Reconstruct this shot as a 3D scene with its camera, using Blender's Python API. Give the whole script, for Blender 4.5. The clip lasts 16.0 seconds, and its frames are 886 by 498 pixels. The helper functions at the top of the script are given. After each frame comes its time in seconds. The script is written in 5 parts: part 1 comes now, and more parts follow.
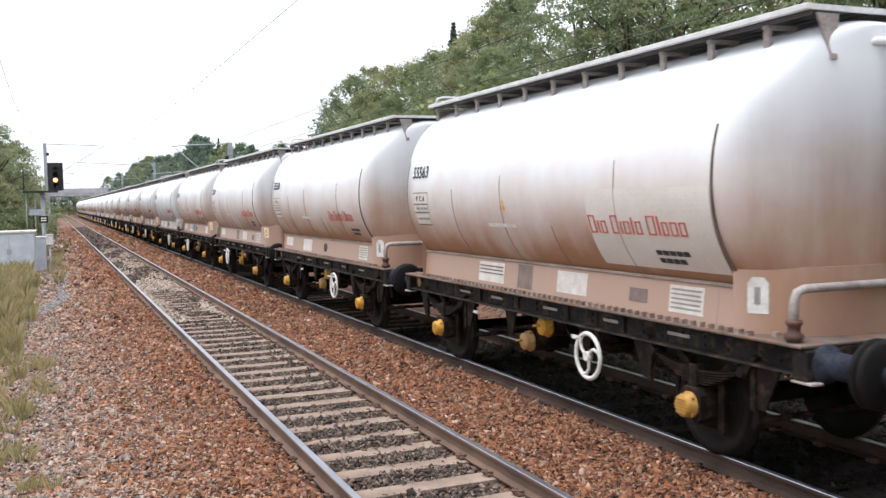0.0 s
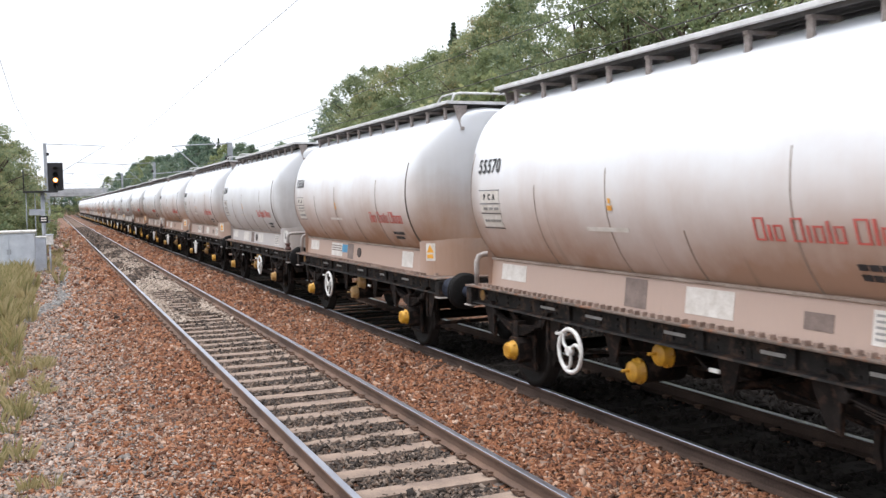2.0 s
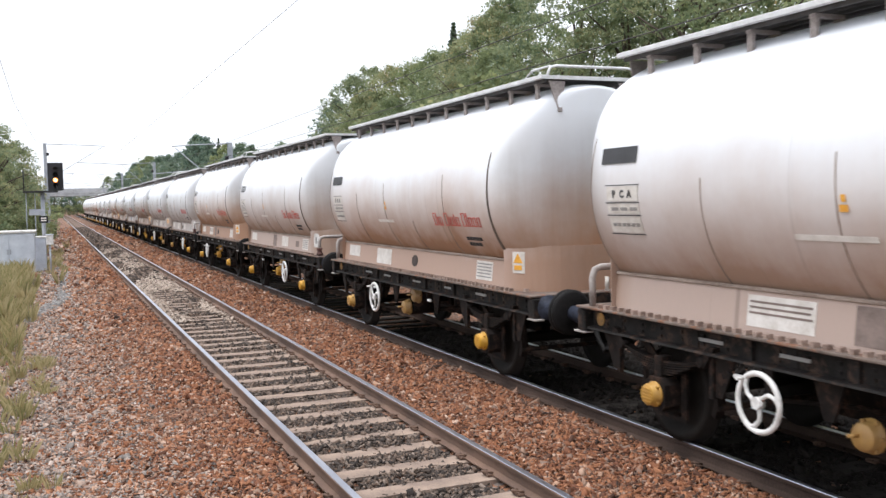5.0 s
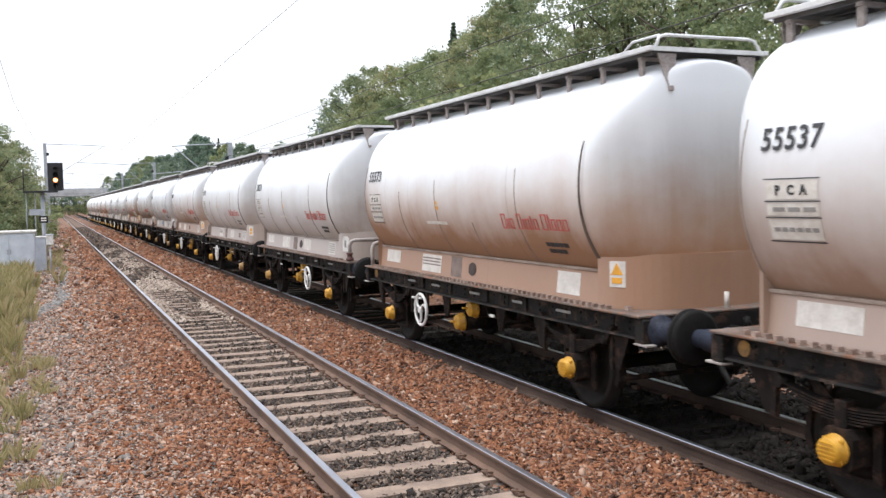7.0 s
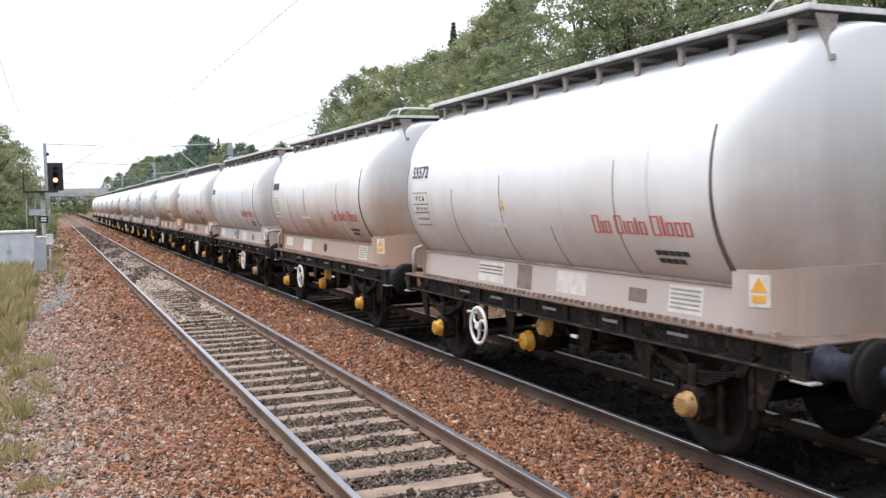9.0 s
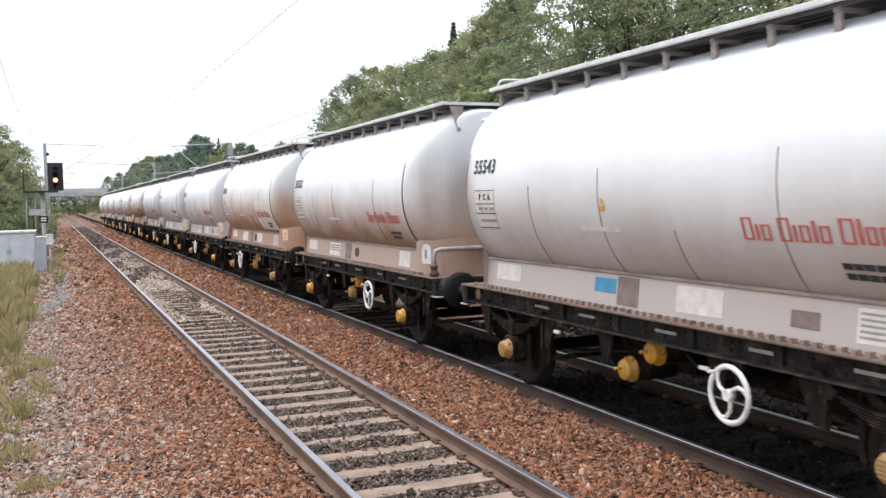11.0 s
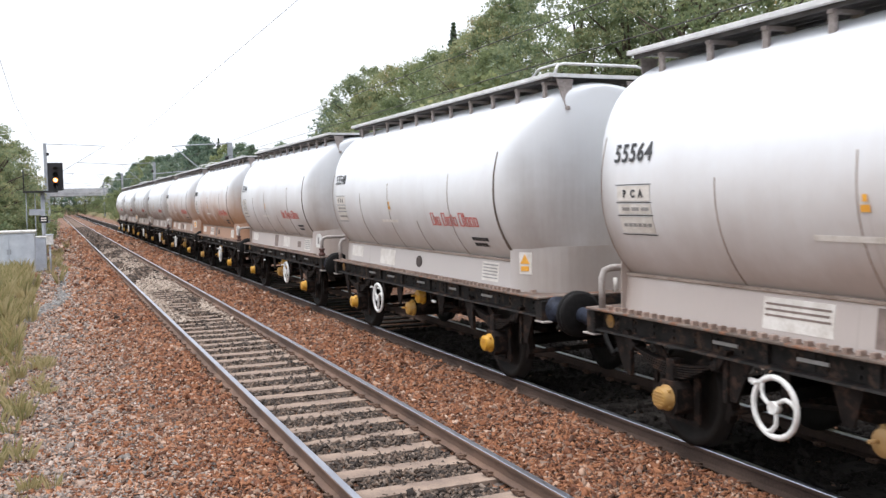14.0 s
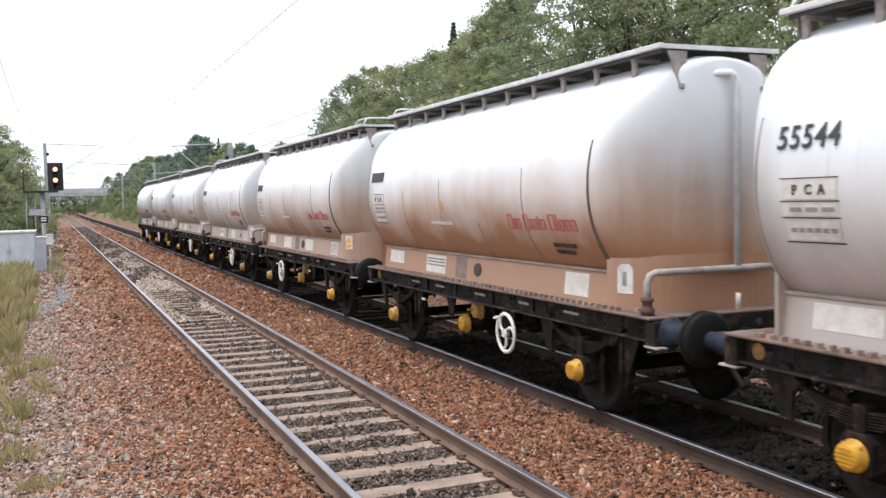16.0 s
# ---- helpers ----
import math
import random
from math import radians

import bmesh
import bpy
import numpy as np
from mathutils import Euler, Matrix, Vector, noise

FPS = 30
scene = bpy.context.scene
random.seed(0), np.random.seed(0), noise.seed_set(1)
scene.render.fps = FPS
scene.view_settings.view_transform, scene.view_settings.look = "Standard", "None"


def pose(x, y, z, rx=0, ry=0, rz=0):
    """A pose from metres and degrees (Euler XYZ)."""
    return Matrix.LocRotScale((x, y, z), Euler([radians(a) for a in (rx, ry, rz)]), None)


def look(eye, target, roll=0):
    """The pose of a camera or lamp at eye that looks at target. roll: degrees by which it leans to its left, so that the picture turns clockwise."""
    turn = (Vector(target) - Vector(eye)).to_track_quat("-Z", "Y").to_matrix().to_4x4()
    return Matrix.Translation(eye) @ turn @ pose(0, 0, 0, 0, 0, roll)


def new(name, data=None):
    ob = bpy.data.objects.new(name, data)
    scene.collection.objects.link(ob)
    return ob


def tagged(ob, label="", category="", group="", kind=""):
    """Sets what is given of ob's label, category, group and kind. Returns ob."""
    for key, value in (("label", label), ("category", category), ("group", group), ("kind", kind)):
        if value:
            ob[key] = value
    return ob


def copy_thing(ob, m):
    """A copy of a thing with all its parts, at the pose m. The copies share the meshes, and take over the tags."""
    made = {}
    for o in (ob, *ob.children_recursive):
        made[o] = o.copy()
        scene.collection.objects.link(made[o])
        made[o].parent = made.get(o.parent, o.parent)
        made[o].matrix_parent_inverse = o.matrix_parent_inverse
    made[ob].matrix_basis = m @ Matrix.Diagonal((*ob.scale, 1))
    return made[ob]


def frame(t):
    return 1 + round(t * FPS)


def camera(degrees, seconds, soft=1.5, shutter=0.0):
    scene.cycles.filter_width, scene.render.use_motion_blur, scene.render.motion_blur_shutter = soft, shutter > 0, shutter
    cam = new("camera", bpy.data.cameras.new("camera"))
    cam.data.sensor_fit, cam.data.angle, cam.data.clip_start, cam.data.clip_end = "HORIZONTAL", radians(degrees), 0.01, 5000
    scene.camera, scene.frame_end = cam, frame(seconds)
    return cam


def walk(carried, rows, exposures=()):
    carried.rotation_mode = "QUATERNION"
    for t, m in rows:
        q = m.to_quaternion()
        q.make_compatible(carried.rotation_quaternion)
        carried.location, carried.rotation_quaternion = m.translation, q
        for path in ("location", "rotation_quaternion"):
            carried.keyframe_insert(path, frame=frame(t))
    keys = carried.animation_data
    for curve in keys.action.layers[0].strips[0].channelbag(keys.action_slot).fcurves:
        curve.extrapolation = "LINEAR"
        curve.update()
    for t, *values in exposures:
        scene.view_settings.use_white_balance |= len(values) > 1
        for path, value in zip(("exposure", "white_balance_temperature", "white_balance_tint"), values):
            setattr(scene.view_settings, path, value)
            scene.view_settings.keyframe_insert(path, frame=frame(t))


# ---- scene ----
import functools
from collections import defaultdict

# Rails run along y, rail tops lie at z = 0, the camera stands still beside them.
EYE = (0.0, 0.0, 2.357)
YAW, PITCH, ROLL = 22.742, -3.089, -1.238
cam = camera(51.10, 16.0, soft=1.45, shutter=0.08)
AIM = (math.sin(radians(YAW)) * math.cos(radians(PITCH)), math.cos(radians(YAW)) * math.cos(radians(PITCH)),
       EYE[2] + math.sin(radians(PITCH)))
STAND = look(EYE, AIM, ROLL)
walk(cam, [(0.0, STAND), (16.0, STAND)], exposures=[(0.0, 0.74, 6200, 11), (16.0, 0.74, 6200, 11)])

# ---- light: bright overcast day ----
SUN_EL, SUN_AZ = 76.0, 275.0            # height, and compass turn from +y towards +x
world = bpy.data.worlds.new("overcast_sky")
scene.world = world
world.use_nodes = True
wn = world.node_tree.nodes
sky = wn.new("ShaderNodeTexSky")
sky.sky_type = 'NISHITA'
sky.sun_disc = False
sky.sun_elevation, sky.sun_rotation = radians(SUN_EL), radians(SUN_AZ)
sky.air_density, sky.dust_density, sky.ozone_density = 1.0, 4.0, 1.0
pale = wn.new("ShaderNodeHueSaturation")
pale.inputs["Saturation"].default_value = 0.22
world.node_tree.links.new(sky.outputs[0], pale.inputs["Color"])
# an even cloud sheet lies over most of the sky
veil = wn.new("ShaderNodeMixRGB")
veil.inputs[0].default_value = 0.75
veil.inputs[2].default_value = (7.6, 7.75, 8.0, 1)
world.node_tree.links.new(pale.outputs[0], veil.inputs[1])
world.node_tree.links.new(veil.outputs[0], wn["Background"].inputs[0])
wn["Background"].inputs[1].default_value = 0.12
sun_data = bpy.data.lights.new("sun", 'SUN')
sun_data.energy, sun_data.angle, sun_data.color = 1.8, radians(40), (1.0, 0.97, 0.92)
sun = new("sun", sun_data)
SUN_FROM = Vector((math.sin(radians(SUN_AZ)) * math.cos(radians(SUN_EL)),
                   math.cos(radians(SUN_AZ)) * math.cos(radians(SUN_EL)), math.sin(radians(SUN_EL))))
sun.matrix_world = look(SUN_FROM * 80, (0, 0, 0))


# ---- materials ----
class Nodes:
    """Short hand for a material's node tree."""

    def __init__(self, name, rough=0.7, metal=0.0):
        self.m = bpy.data.materials.new(name)
        self.m.use_nodes = True
        self.t = self.m.node_tree
        self.b = self.t.nodes["Principled BSDF"]
        self.b.inputs["Roughness"].default_value = rough
        self.b.inputs["Metallic"].default_value = metal

    def n(self, kind, **inputs):
        node = self.t.nodes.new(kind)
        for key, v in inputs.items():
            key = key.replace("_", " ")
            self.put(node.inputs[int(key[1:]) if key[0] == "i" and key[1:].isdigit() else key], v)
        return node

    def put(self, socket, v):
        if isinstance(v, bpy.types.NodeSocket):
            self.t.links.new(v, socket)
        else:
            socket.default_value = v

    def coord(self, scale=(1, 1, 1), which="Object", shift=None):
        c = self.n("ShaderNodeTexCoord").outputs[which]
        if shift is not None:
            c = self.n("ShaderNodeVectorMath", i0=c, i1=shift).outputs[0]
        return self.n("ShaderNodeMapping", Vector=c, Scale=scale).outputs[0]

    def noise(self, vec, scale, detail=4.0, rough=0.55):
        return self.n("ShaderNodeTexNoise", Vector=vec, Scale=scale, Detail=detail, Roughness=rough).outputs[0]

    def ramp(self, fac, stops):
        r = self.n("ShaderNodeValToRGB", Fac=fac)
        els = r.color_ramp.elements
        while len(els) < len(stops):
            els.new(0.5)
        for e, (pos, c) in zip(els, stops):
            e.position = pos
            e.color = (*c, 1) if len(c) == 3 else c
        return r.outputs[0]

    def math(self, op, a, b=0.0, clamp=False):
        node = self.t.nodes.new("ShaderNodeMath")
        node.operation, node.use_clamp = op, clamp
        self.put(node.inputs[0], a), self.put(node.inputs[1], b)
        return node.outputs[0]

    def mix(self, fac, a, b, blend='MIX'):
        node = self.t.nodes.new("ShaderNodeMixRGB")
        node.blend_type = blend
        self.put(node.inputs[0], fac)
        self.put(node.inputs[1], a if isinstance(a, bpy.types.NodeSocket) else (*a, 1))
        self.put(node.inputs[2], b if isinstance(b, bpy.types.NodeSocket) else (*b, 1))
        return node.outputs[0]

    def bump(self, height, strength=0.3, distance=0.01):
        self.put(self.b.inputs["Normal"], self.n("ShaderNodeBump", Height=height, Strength=strength, Distance=distance).outputs[0])

    def base(self, colour):
        self.put(self.b.inputs["Base Color"], colour)
        return self.m


def worn(name, light, dark, rough=0.7, metal=0.0, coarse=3.0, fine=40.0, bump=0.25, rust=None, rust_at=0.62):
    """Two-scale worn surface: light to dark by coarse and fine noise, with an optional rust stain."""
    k = Nodes(name, rough, metal)
    c = k.coord()
    a, f = k.noise(c, coarse, 5), k.noise(c, fine, 4)
    both = k.math('ADD', k.math('MULTIPLY', a, 0.65), k.math('MULTIPLY', f, 0.35))
    col = k.ramp(both, [(0.36, dark), (0.62, light)])
    if rust:
        spot = k.ramp(k.noise(c, coarse * 2.3, 6, 0.7), [(rust_at - 0.05, (0, 0, 0)), (rust_at + 0.06, (1, 1, 1))])
        col = k.mix(spot, col, rust)
    k.put(k.b.inputs["Roughness"], k.math('ADD', k.math('MULTIPLY', f, 0.3), rough - 0.15))
    k.bump(f, bump, 0.01)
    return k.base(col)


def island(name, stops, rough=0.85, wash=None, bump_scale=60.0):
    """Each loose piece of the mesh takes its own colour from the ramp."""
    k = Nodes(name, rough)
    r = k.n("ShaderNodeNewGeometry").outputs["Random Per Island"]
    col = k.ramp(r, stops)
    c = k.coord()
    f = k.noise(c, bump_scale, 4)
    col = k.mix(k.math('MULTIPLY', f, 0.5), col, (0.05, 0.04, 0.035))
    if wash:
        patch = k.ramp(k.noise(c, wash[0], 4, 0.6), [(wash[1], (0, 0, 0)), (wash[1] + 0.12, (1, 1, 1))])
        col = k.mix(k.math('MULTIPLY', patch, wash[3]), col, wash[2])
    k.bump(f, 0.4, 0.01)
    return k.base(col)


def tank_paint(name="tank_paint", share=1.2, least=0.06):
    """Off-white enamel under brown brake dust and vertical rain streaks. The object's colour tells how dirty
    (red) and how brown (green) each wagon is."""
    k = Nodes(name, 0.38)
    info = k.n("ShaderNodeObjectInfo")
    own = k.math('MULTIPLY', info.outputs["Random"], 60.0)
    shift = k.n("ShaderNodeCombineXYZ", X=own, Y=own, Z=own).outputs[0]
    sep = k.n("ShaderNodeSeparateColor", Color=info.outputs["Color"])
    dirt, brown = k.math('ADD', k.math('MULTIPLY', sep.outputs[0], 1.0 - least), least), sep.outputs[1]
    flat = k.n("ShaderNodeSeparateXYZ", Vector=k.n("ShaderNodeTexCoord").outputs["Object"])
    streak = k.noise(k.coord((3.4, 3.4, 0.30), shift=shift), 1.0, 5, 0.6)
    cloud = k.noise(k.coord((0.8, 0.7, 0.9), shift=shift), 1.0, 5, 0.6)
    fine = k.noise(k.coord((14, 60, 8), shift=shift), 1.0, 3)
    # dust lies on the lower flanks and thins out upwards, its edge broken by faint streaks and clouds
    low = k.math('DIVIDE', k.math('SUBTRACT', 2.88, flat.outputs[2]), 1.25)
    edge = k.math('ADD', low, k.math('MULTIPLY', k.math('SUBTRACT', streak, 0.5), 0.28))
    edge = k.math('ADD', edge, k.math('MULTIPLY', k.math('SUBTRACT', cloud, 0.5), 0.75))
    edge = k.math('POWER', k.math('MINIMUM', k.math('MAXIMUM', edge, 0.0), 1.0), 1.15)
    dust = k.math('MULTIPLY', edge, k.math('MULTIPLY', dirt, share), True)
    white = k.mix(cloud, (0.79, 0.805, 0.83), (0.665, 0.685, 0.725))
    # end-wall shading is painted in with the grey sooty streaks, fading towards the roof
    far = k.math('MULTIPLY', k.math('SUBTRACT', k.math('ABSOLUTE', flat.outputs[1]), 3.40), 3.2, True)
    soot_and_shade = k.math('MULTIPLY', far, k.math('ADD', k.math('MULTIPLY', k.math('ADD', streak, cloud), 0.7), k.math('SUBTRACT', k.math('MULTIPLY', dirt, 0.5), 0.40)), True)
    soot_and_shade = k.math('MULTIPLY', soot_and_shade, k.math('MULTIPLY', k.math('SUBTRACT', 3.42, flat.outputs[2]), 0.85, True))
    white = k.mix(soot_and_shade, white, k.mix(brown, (0.19, 0.19, 0.195), (0.22, 0.18, 0.155)))
    grime = k.mix(brown, (0.40, 0.375, 0.345), (0.54, 0.295, 0.165))
    deep = k.mix(brown, (0.22, 0.20, 0.18), (0.35, 0.155, 0.070))
    grime = k.mix(k.math('MULTIPLY', k.math('POWER', dust, 2.0), 0.8), grime, deep)
    grime = k.mix(k.math('MULTIPLY', fine, 0.25), grime, (0.16, 0.12, 0.09))
    col = k.mix(dust, white, grime)
    # a few dark runs down from the seams
    runs = k.ramp(k.noise(k.coord((0.6, 7.0, 0.16), shift=shift), 1.0, 3, 0.5), [(0.68, (0, 0, 0)), (0.78, (1, 1, 1))])
    runs = k.math('MULTIPLY', k.math('MULTIPLY', runs, k.math('MAXIMUM', k.math('ADD', low, 0.35), 0.0), True), 0.45)
    col = k.mix(runs, col, (0.16, 0.12, 0.09))
    k.put(k.b.inputs["Roughness"], k.math('ADD', k.math('MULTIPLY', dust, 0.35), 0.34))
    k.bump(cloud, 0.12, 0.05)
    return k.base(col)


def leaves(name, stops, rough=0.6):
    k = Nodes(name, rough)
    r = k.n("ShaderNodeNewGeometry").outputs["Random Per Island"]
    own = k.n("ShaderNodeObjectInfo").outputs["Random"]
    patch = k.noise(k.coord((0.45, 0.45, 0.45)), 1.0, 3)
    mixed = k.math('ADD', k.math('MULTIPLY', r, 0.45), k.math('ADD', k.math('MULTIPLY', own, 0.25), k.math('MULTIPLY', patch, 0.4)))
    col = k.ramp(mixed, stops)
    thin = k.n("ShaderNodeBsdfTranslucent", Color=col)
    both = k.n("ShaderNodeMixShader", Fac=0.5, i1=k.b.outputs[0], i2=thin.outputs[0])
    k.put(k.t.nodes["Material Output"].inputs["Surface"], both.outputs[0])
    return k.base(col)


def ballast_ground():
    """Stony ground: brown ballast near the tracks, grey fines and earth, with grass green far off to the sides."""
    k = Nodes("stony_ground", 0.95)
    c = k.coord()
    vor = k.n("ShaderNodeTexVoronoi", Vector=c, Scale=15.0)
    tint = k.ramp(k.n("ShaderNodeSeparateColor", Color=vor.outputs["Color"]).outputs[0],
                  [(0.1, (0.06, 0.034, 0.025)), (0.4, (0.19, 0.09, 0.052)), (0.7, (0.29, 0.14, 0.08)), (0.95, (0.2, 0.165, 0.145))])
    grey = k.ramp(k.noise(c, 0.55, 5, 0.65), [(0.52, (0, 0, 0)), (0.68, (1, 1, 1))])
    col = k.mix(k.math('MULTIPLY', grey, 0.6), tint, (0.2, 0.18, 0.165))
    x = k.n("ShaderNodeSeparateXYZ", Vector=c).outputs[0]
    wob = k.math('MULTIPLY', k.math('SUBTRACT', k.noise(c, 0.8, 5, 0.65), 0.5), 2.2)
    left = k.math('MULTIPLY', k.math('SUBTRACT', k.math('ADD', -1.3, wob), x), 1.5, True)
    right = k.math('MULTIPLY', k.math('SUBTRACT', k.math('ADD', x, wob), 8.9), 2.0, True)
    earth = k.mix(k.noise(c, 2.0, 5), (0.10, 0.105, 0.045), (0.24, 0.19, 0.10))
    col = k.mix(k.math('ADD', left, right, True), col, earth)
    k.bump(vor.outputs["Distance"], 0.9, 0.04)
    return k.base(col)


def matt(material, level=0.12):
    """Dry dust barely shines; less shine also keeps the shade-dark colours dark."""
    material.node_tree.nodes["Principled BSDF"].inputs["Specular IOR Level"].default_value = level
    return material


M = {}
M["ground"] = ballast_ground()
M["stone"] = island("ballast_stone", [(0.0, (0.044, 0.024, 0.016)), (0.22, (0.165, 0.061, 0.030)), (0.5, (0.297, 0.116, 0.053)),
                                      (0.76, (0.396, 0.177, 0.088)), (0.88, (0.209, 0.153, 0.125)), (0.96, (0.462, 0.277, 0.181)), (1.0, (0.616, 0.448, 0.350))],
                    wash=(0.5, 0.57, (0.16, 0.115, 0.092), 0.45))
M["grey_stone"] = island("grey_gravel", [(0.0, (0.115, 0.100, 0.092)), (0.3, (0.310, 0.275, 0.250)), (0.6, (0.430, 0.330, 0.270)), (0.8, (0.520, 0.310, 0.205)), (1.0, (0.580, 0.505, 0.455))])
M["strip_stone"] = island("pale_grey_gravel", [(0.0, (0.14, 0.135, 0.13)), (0.5, (0.27, 0.26, 0.25)), (1.0, (0.38, 0.37, 0.36))])
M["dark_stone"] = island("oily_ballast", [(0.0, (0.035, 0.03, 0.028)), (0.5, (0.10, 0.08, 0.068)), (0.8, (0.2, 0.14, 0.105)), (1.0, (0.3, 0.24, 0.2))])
# stones under the train: the train's shade is put into their colour
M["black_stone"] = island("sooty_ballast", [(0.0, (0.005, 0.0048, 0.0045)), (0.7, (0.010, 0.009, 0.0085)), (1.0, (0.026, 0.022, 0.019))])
M["pale_stone"] = island("slurried_ballast", [(0.0, (0.25, 0.19, 0.15)), (0.5, (0.50, 0.40, 0.325)), (1.0, (0.66, 0.56, 0.47))])
M["sleeper"] = worn("weathered_concrete", (0.320, 0.240, 0.188), (0.160, 0.120, 0.100), 0.9, coarse=2.5, fine=50)
# train track sleepers: oil stains, with the shade under the wagons coloured in
M["sleeper_dark"] = worn("oil_and_shade_dark_concrete", (0.036, 0.031, 0.027), (0.010, 0.009, 0.0085), 0.85, coarse=2.5, fine=50)
M["rust_rail"] = worn("rusty_rail_steel", (0.19, 0.115, 0.08), (0.08, 0.05, 0.037), 0.8, 0.2, coarse=1.2, fine=60)
# darker copy of the rusty steel, coloured for shade along the train's track
M["rust_dark"] = worn("shade_dark_rail_steel", (0.095, 0.065, 0.052), (0.04, 0.028, 0.023), 0.8, 0.2, coarse=1.2, fine=60)
M["polished"] = worn("polished_rail_head", (0.52, 0.54, 0.60), (0.36, 0.37, 0.42), 0.36, 1.0, coarse=0.8, fine=30, bump=0.05)
M["tank"] = tank_paint()
M["skirt"] = tank_paint("skirt_paint", 0.92, 0.36)
M["panel"] = worn("wiped_clean_paint", (0.68, 0.64, 0.60), (0.57, 0.51, 0.455), 0.5, coarse=1.2)
M["bolt"] = worn("dusty_bolt_heads", (0.40, 0.30, 0.25), (0.17, 0.115, 0.09), 0.8, coarse=6)
# wheels are coloured near black to stand for the wagon's shade on them
M["wheel"] = worn("shade_dark_wheel_steel", (0.022, 0.019, 0.017), (0.008, 0.007, 0.0065), 0.7, 0.2)
M["seam"] = worn("dirty_weld_seam", (0.36, 0.29, 0.245), (0.17, 0.12, 0.095), 0.8, coarse=2)
# front end crease: its shadow is painted together with the grime
M["crease"] = worn("grime_and_shadow_crease", (0.15, 0.105, 0.08), (0.05, 0.036, 0.03), 0.85, coarse=2)
M["pipe"] = worn("dull_grey_pipe", (0.42, 0.385, 0.365), (0.21, 0.175, 0.16), 0.6, coarse=4, rust=(0.2, 0.1, 0.06))
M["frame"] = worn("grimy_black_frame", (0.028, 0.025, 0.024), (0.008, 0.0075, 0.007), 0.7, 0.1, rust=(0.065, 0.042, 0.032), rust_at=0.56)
# brake dust and rust, with the underframe's shade mixed into the colour
M["running"] = worn("brake_dust_and_shade_gear", (0.022, 0.017, 0.015), (0.006, 0.0052, 0.005), 0.75, 0.1, rust=(0.05, 0.03, 0.022), rust_at=0.56)
M["deck"] = worn("rust_streaked_deck", (0.20, 0.155, 0.13), (0.075, 0.055, 0.045), 0.8, rust=(0.2, 0.09, 0.05), rust_at=0.56)
M["yellow"] = worn("yellow_axle_paint", (0.616, 0.326, 0.018), (0.405, 0.194, 0.018), 0.5, coarse=9, fine=60, rust=(0.158, 0.088, 0.035), rust_at=0.66)


def dulled(material, tone):
    """Some objects of this paint are dulled by grime, each by its own chance."""
    t = material.node_tree
    b = t.nodes["Principled BSDF"]
    was = b.inputs["Base Color"].links[0].from_socket
    ramp = t.nodes.new("ShaderNodeValToRGB")
    ramp.color_ramp.elements[0].position, ramp.color_ramp.elements[1].position = 0.45, 0.95
    ramp.color_ramp.elements[1].color = (0.8, 0.8, 0.8, 1)
    t.links.new(t.nodes.new("ShaderNodeObjectInfo").outputs["Random"], ramp.inputs[0])
    mix = t.nodes.new("ShaderNodeMixRGB")
    mix.inputs[2].default_value = (*tone, 1)
    t.links.new(ramp.outputs[0], mix.inputs[0]), t.links.new(was, mix.inputs[1]), t.links.new(mix.outputs[0], b.inputs["Base Color"])
    return material


dulled(M["yellow"], (0.26, 0.17, 0.09))
M["white"] = worn("white_enamel", (0.78, 0.77, 0.75), (0.55, 0.53, 0.5), 0.5, coarse=8)
M["walk"] = worn("grey_walkway_steel", (0.74, 0.74, 0.75), (0.54, 0.54, 0.55), 0.55, 0.0, coarse=5)
M["stool"] = worn("brown_grey_walkway_stool", (0.36, 0.32, 0.305), (0.19, 0.16, 0.15), 0.75, 0.0, coarse=5)
# shade below the walkway boards is put into this dark steel colour
M["walk_dark"] = worn("shade_dark_walkway_steel", (0.085, 0.078, 0.078), (0.035, 0.032, 0.032), 0.75, 0.1, coarse=5)
M["rubber"] = worn("greased_black_steel", (0.016, 0.015, 0.015), (0.006, 0.006, 0.006), 0.6, coarse=5)
M["blue_steel"] = worn("blue_grey_buffer_steel", (0.05, 0.058, 0.085), (0.014, 0.015, 0.020), 0.6, 0.1, coarse=6)
M["red"] = worn("faded_red_paint", (0.62, 0.12, 0.10), (0.48, 0.13, 0.11), 0.6, coarse=6)
M["ink"] = worn("black_lettering", (0.05, 0.05, 0.055), (0.025, 0.025, 0.028), 0.6)
M["label"] = worn("dusty_white_label", (0.74, 0.70, 0.66), (0.56, 0.51, 0.46), 0.6, coarse=7)
M["label_grey"] = worn("grey_panel_print", (0.33, 0.32, 0.31), (0.24, 0.22, 0.21), 0.6, coarse=7)
M["label_brown"] = worn("brown_primer_patch", (0.25, 0.19, 0.165), (0.15, 0.11, 0.095), 0.7, coarse=7)
M["grille"] = worn("dark_round_grille", (0.10, 0.075, 0.065), (0.04, 0.03, 0.027), 0.8, coarse=8)
M["orange"] = worn("orange_warning_print", (0.85, 0.42, 0.04), (0.66, 0.3, 0.04), 0.5, coarse=8)
M["dull_orange"] = worn("faded_orange_paint", (0.42, 0.22, 0.05), (0.14, 0.08, 0.04), 0.7, coarse=9)
M["blue"] = worn("blue_label", (0.06, 0.30, 0.52), (0.05, 0.2, 0.36), 0.5, coarse=8)
M["galv"] = worn("galvanised_mast_steel", (0.46, 0.48, 0.52), (0.30, 0.32, 0.36), 0.6, 0.4, coarse=2)
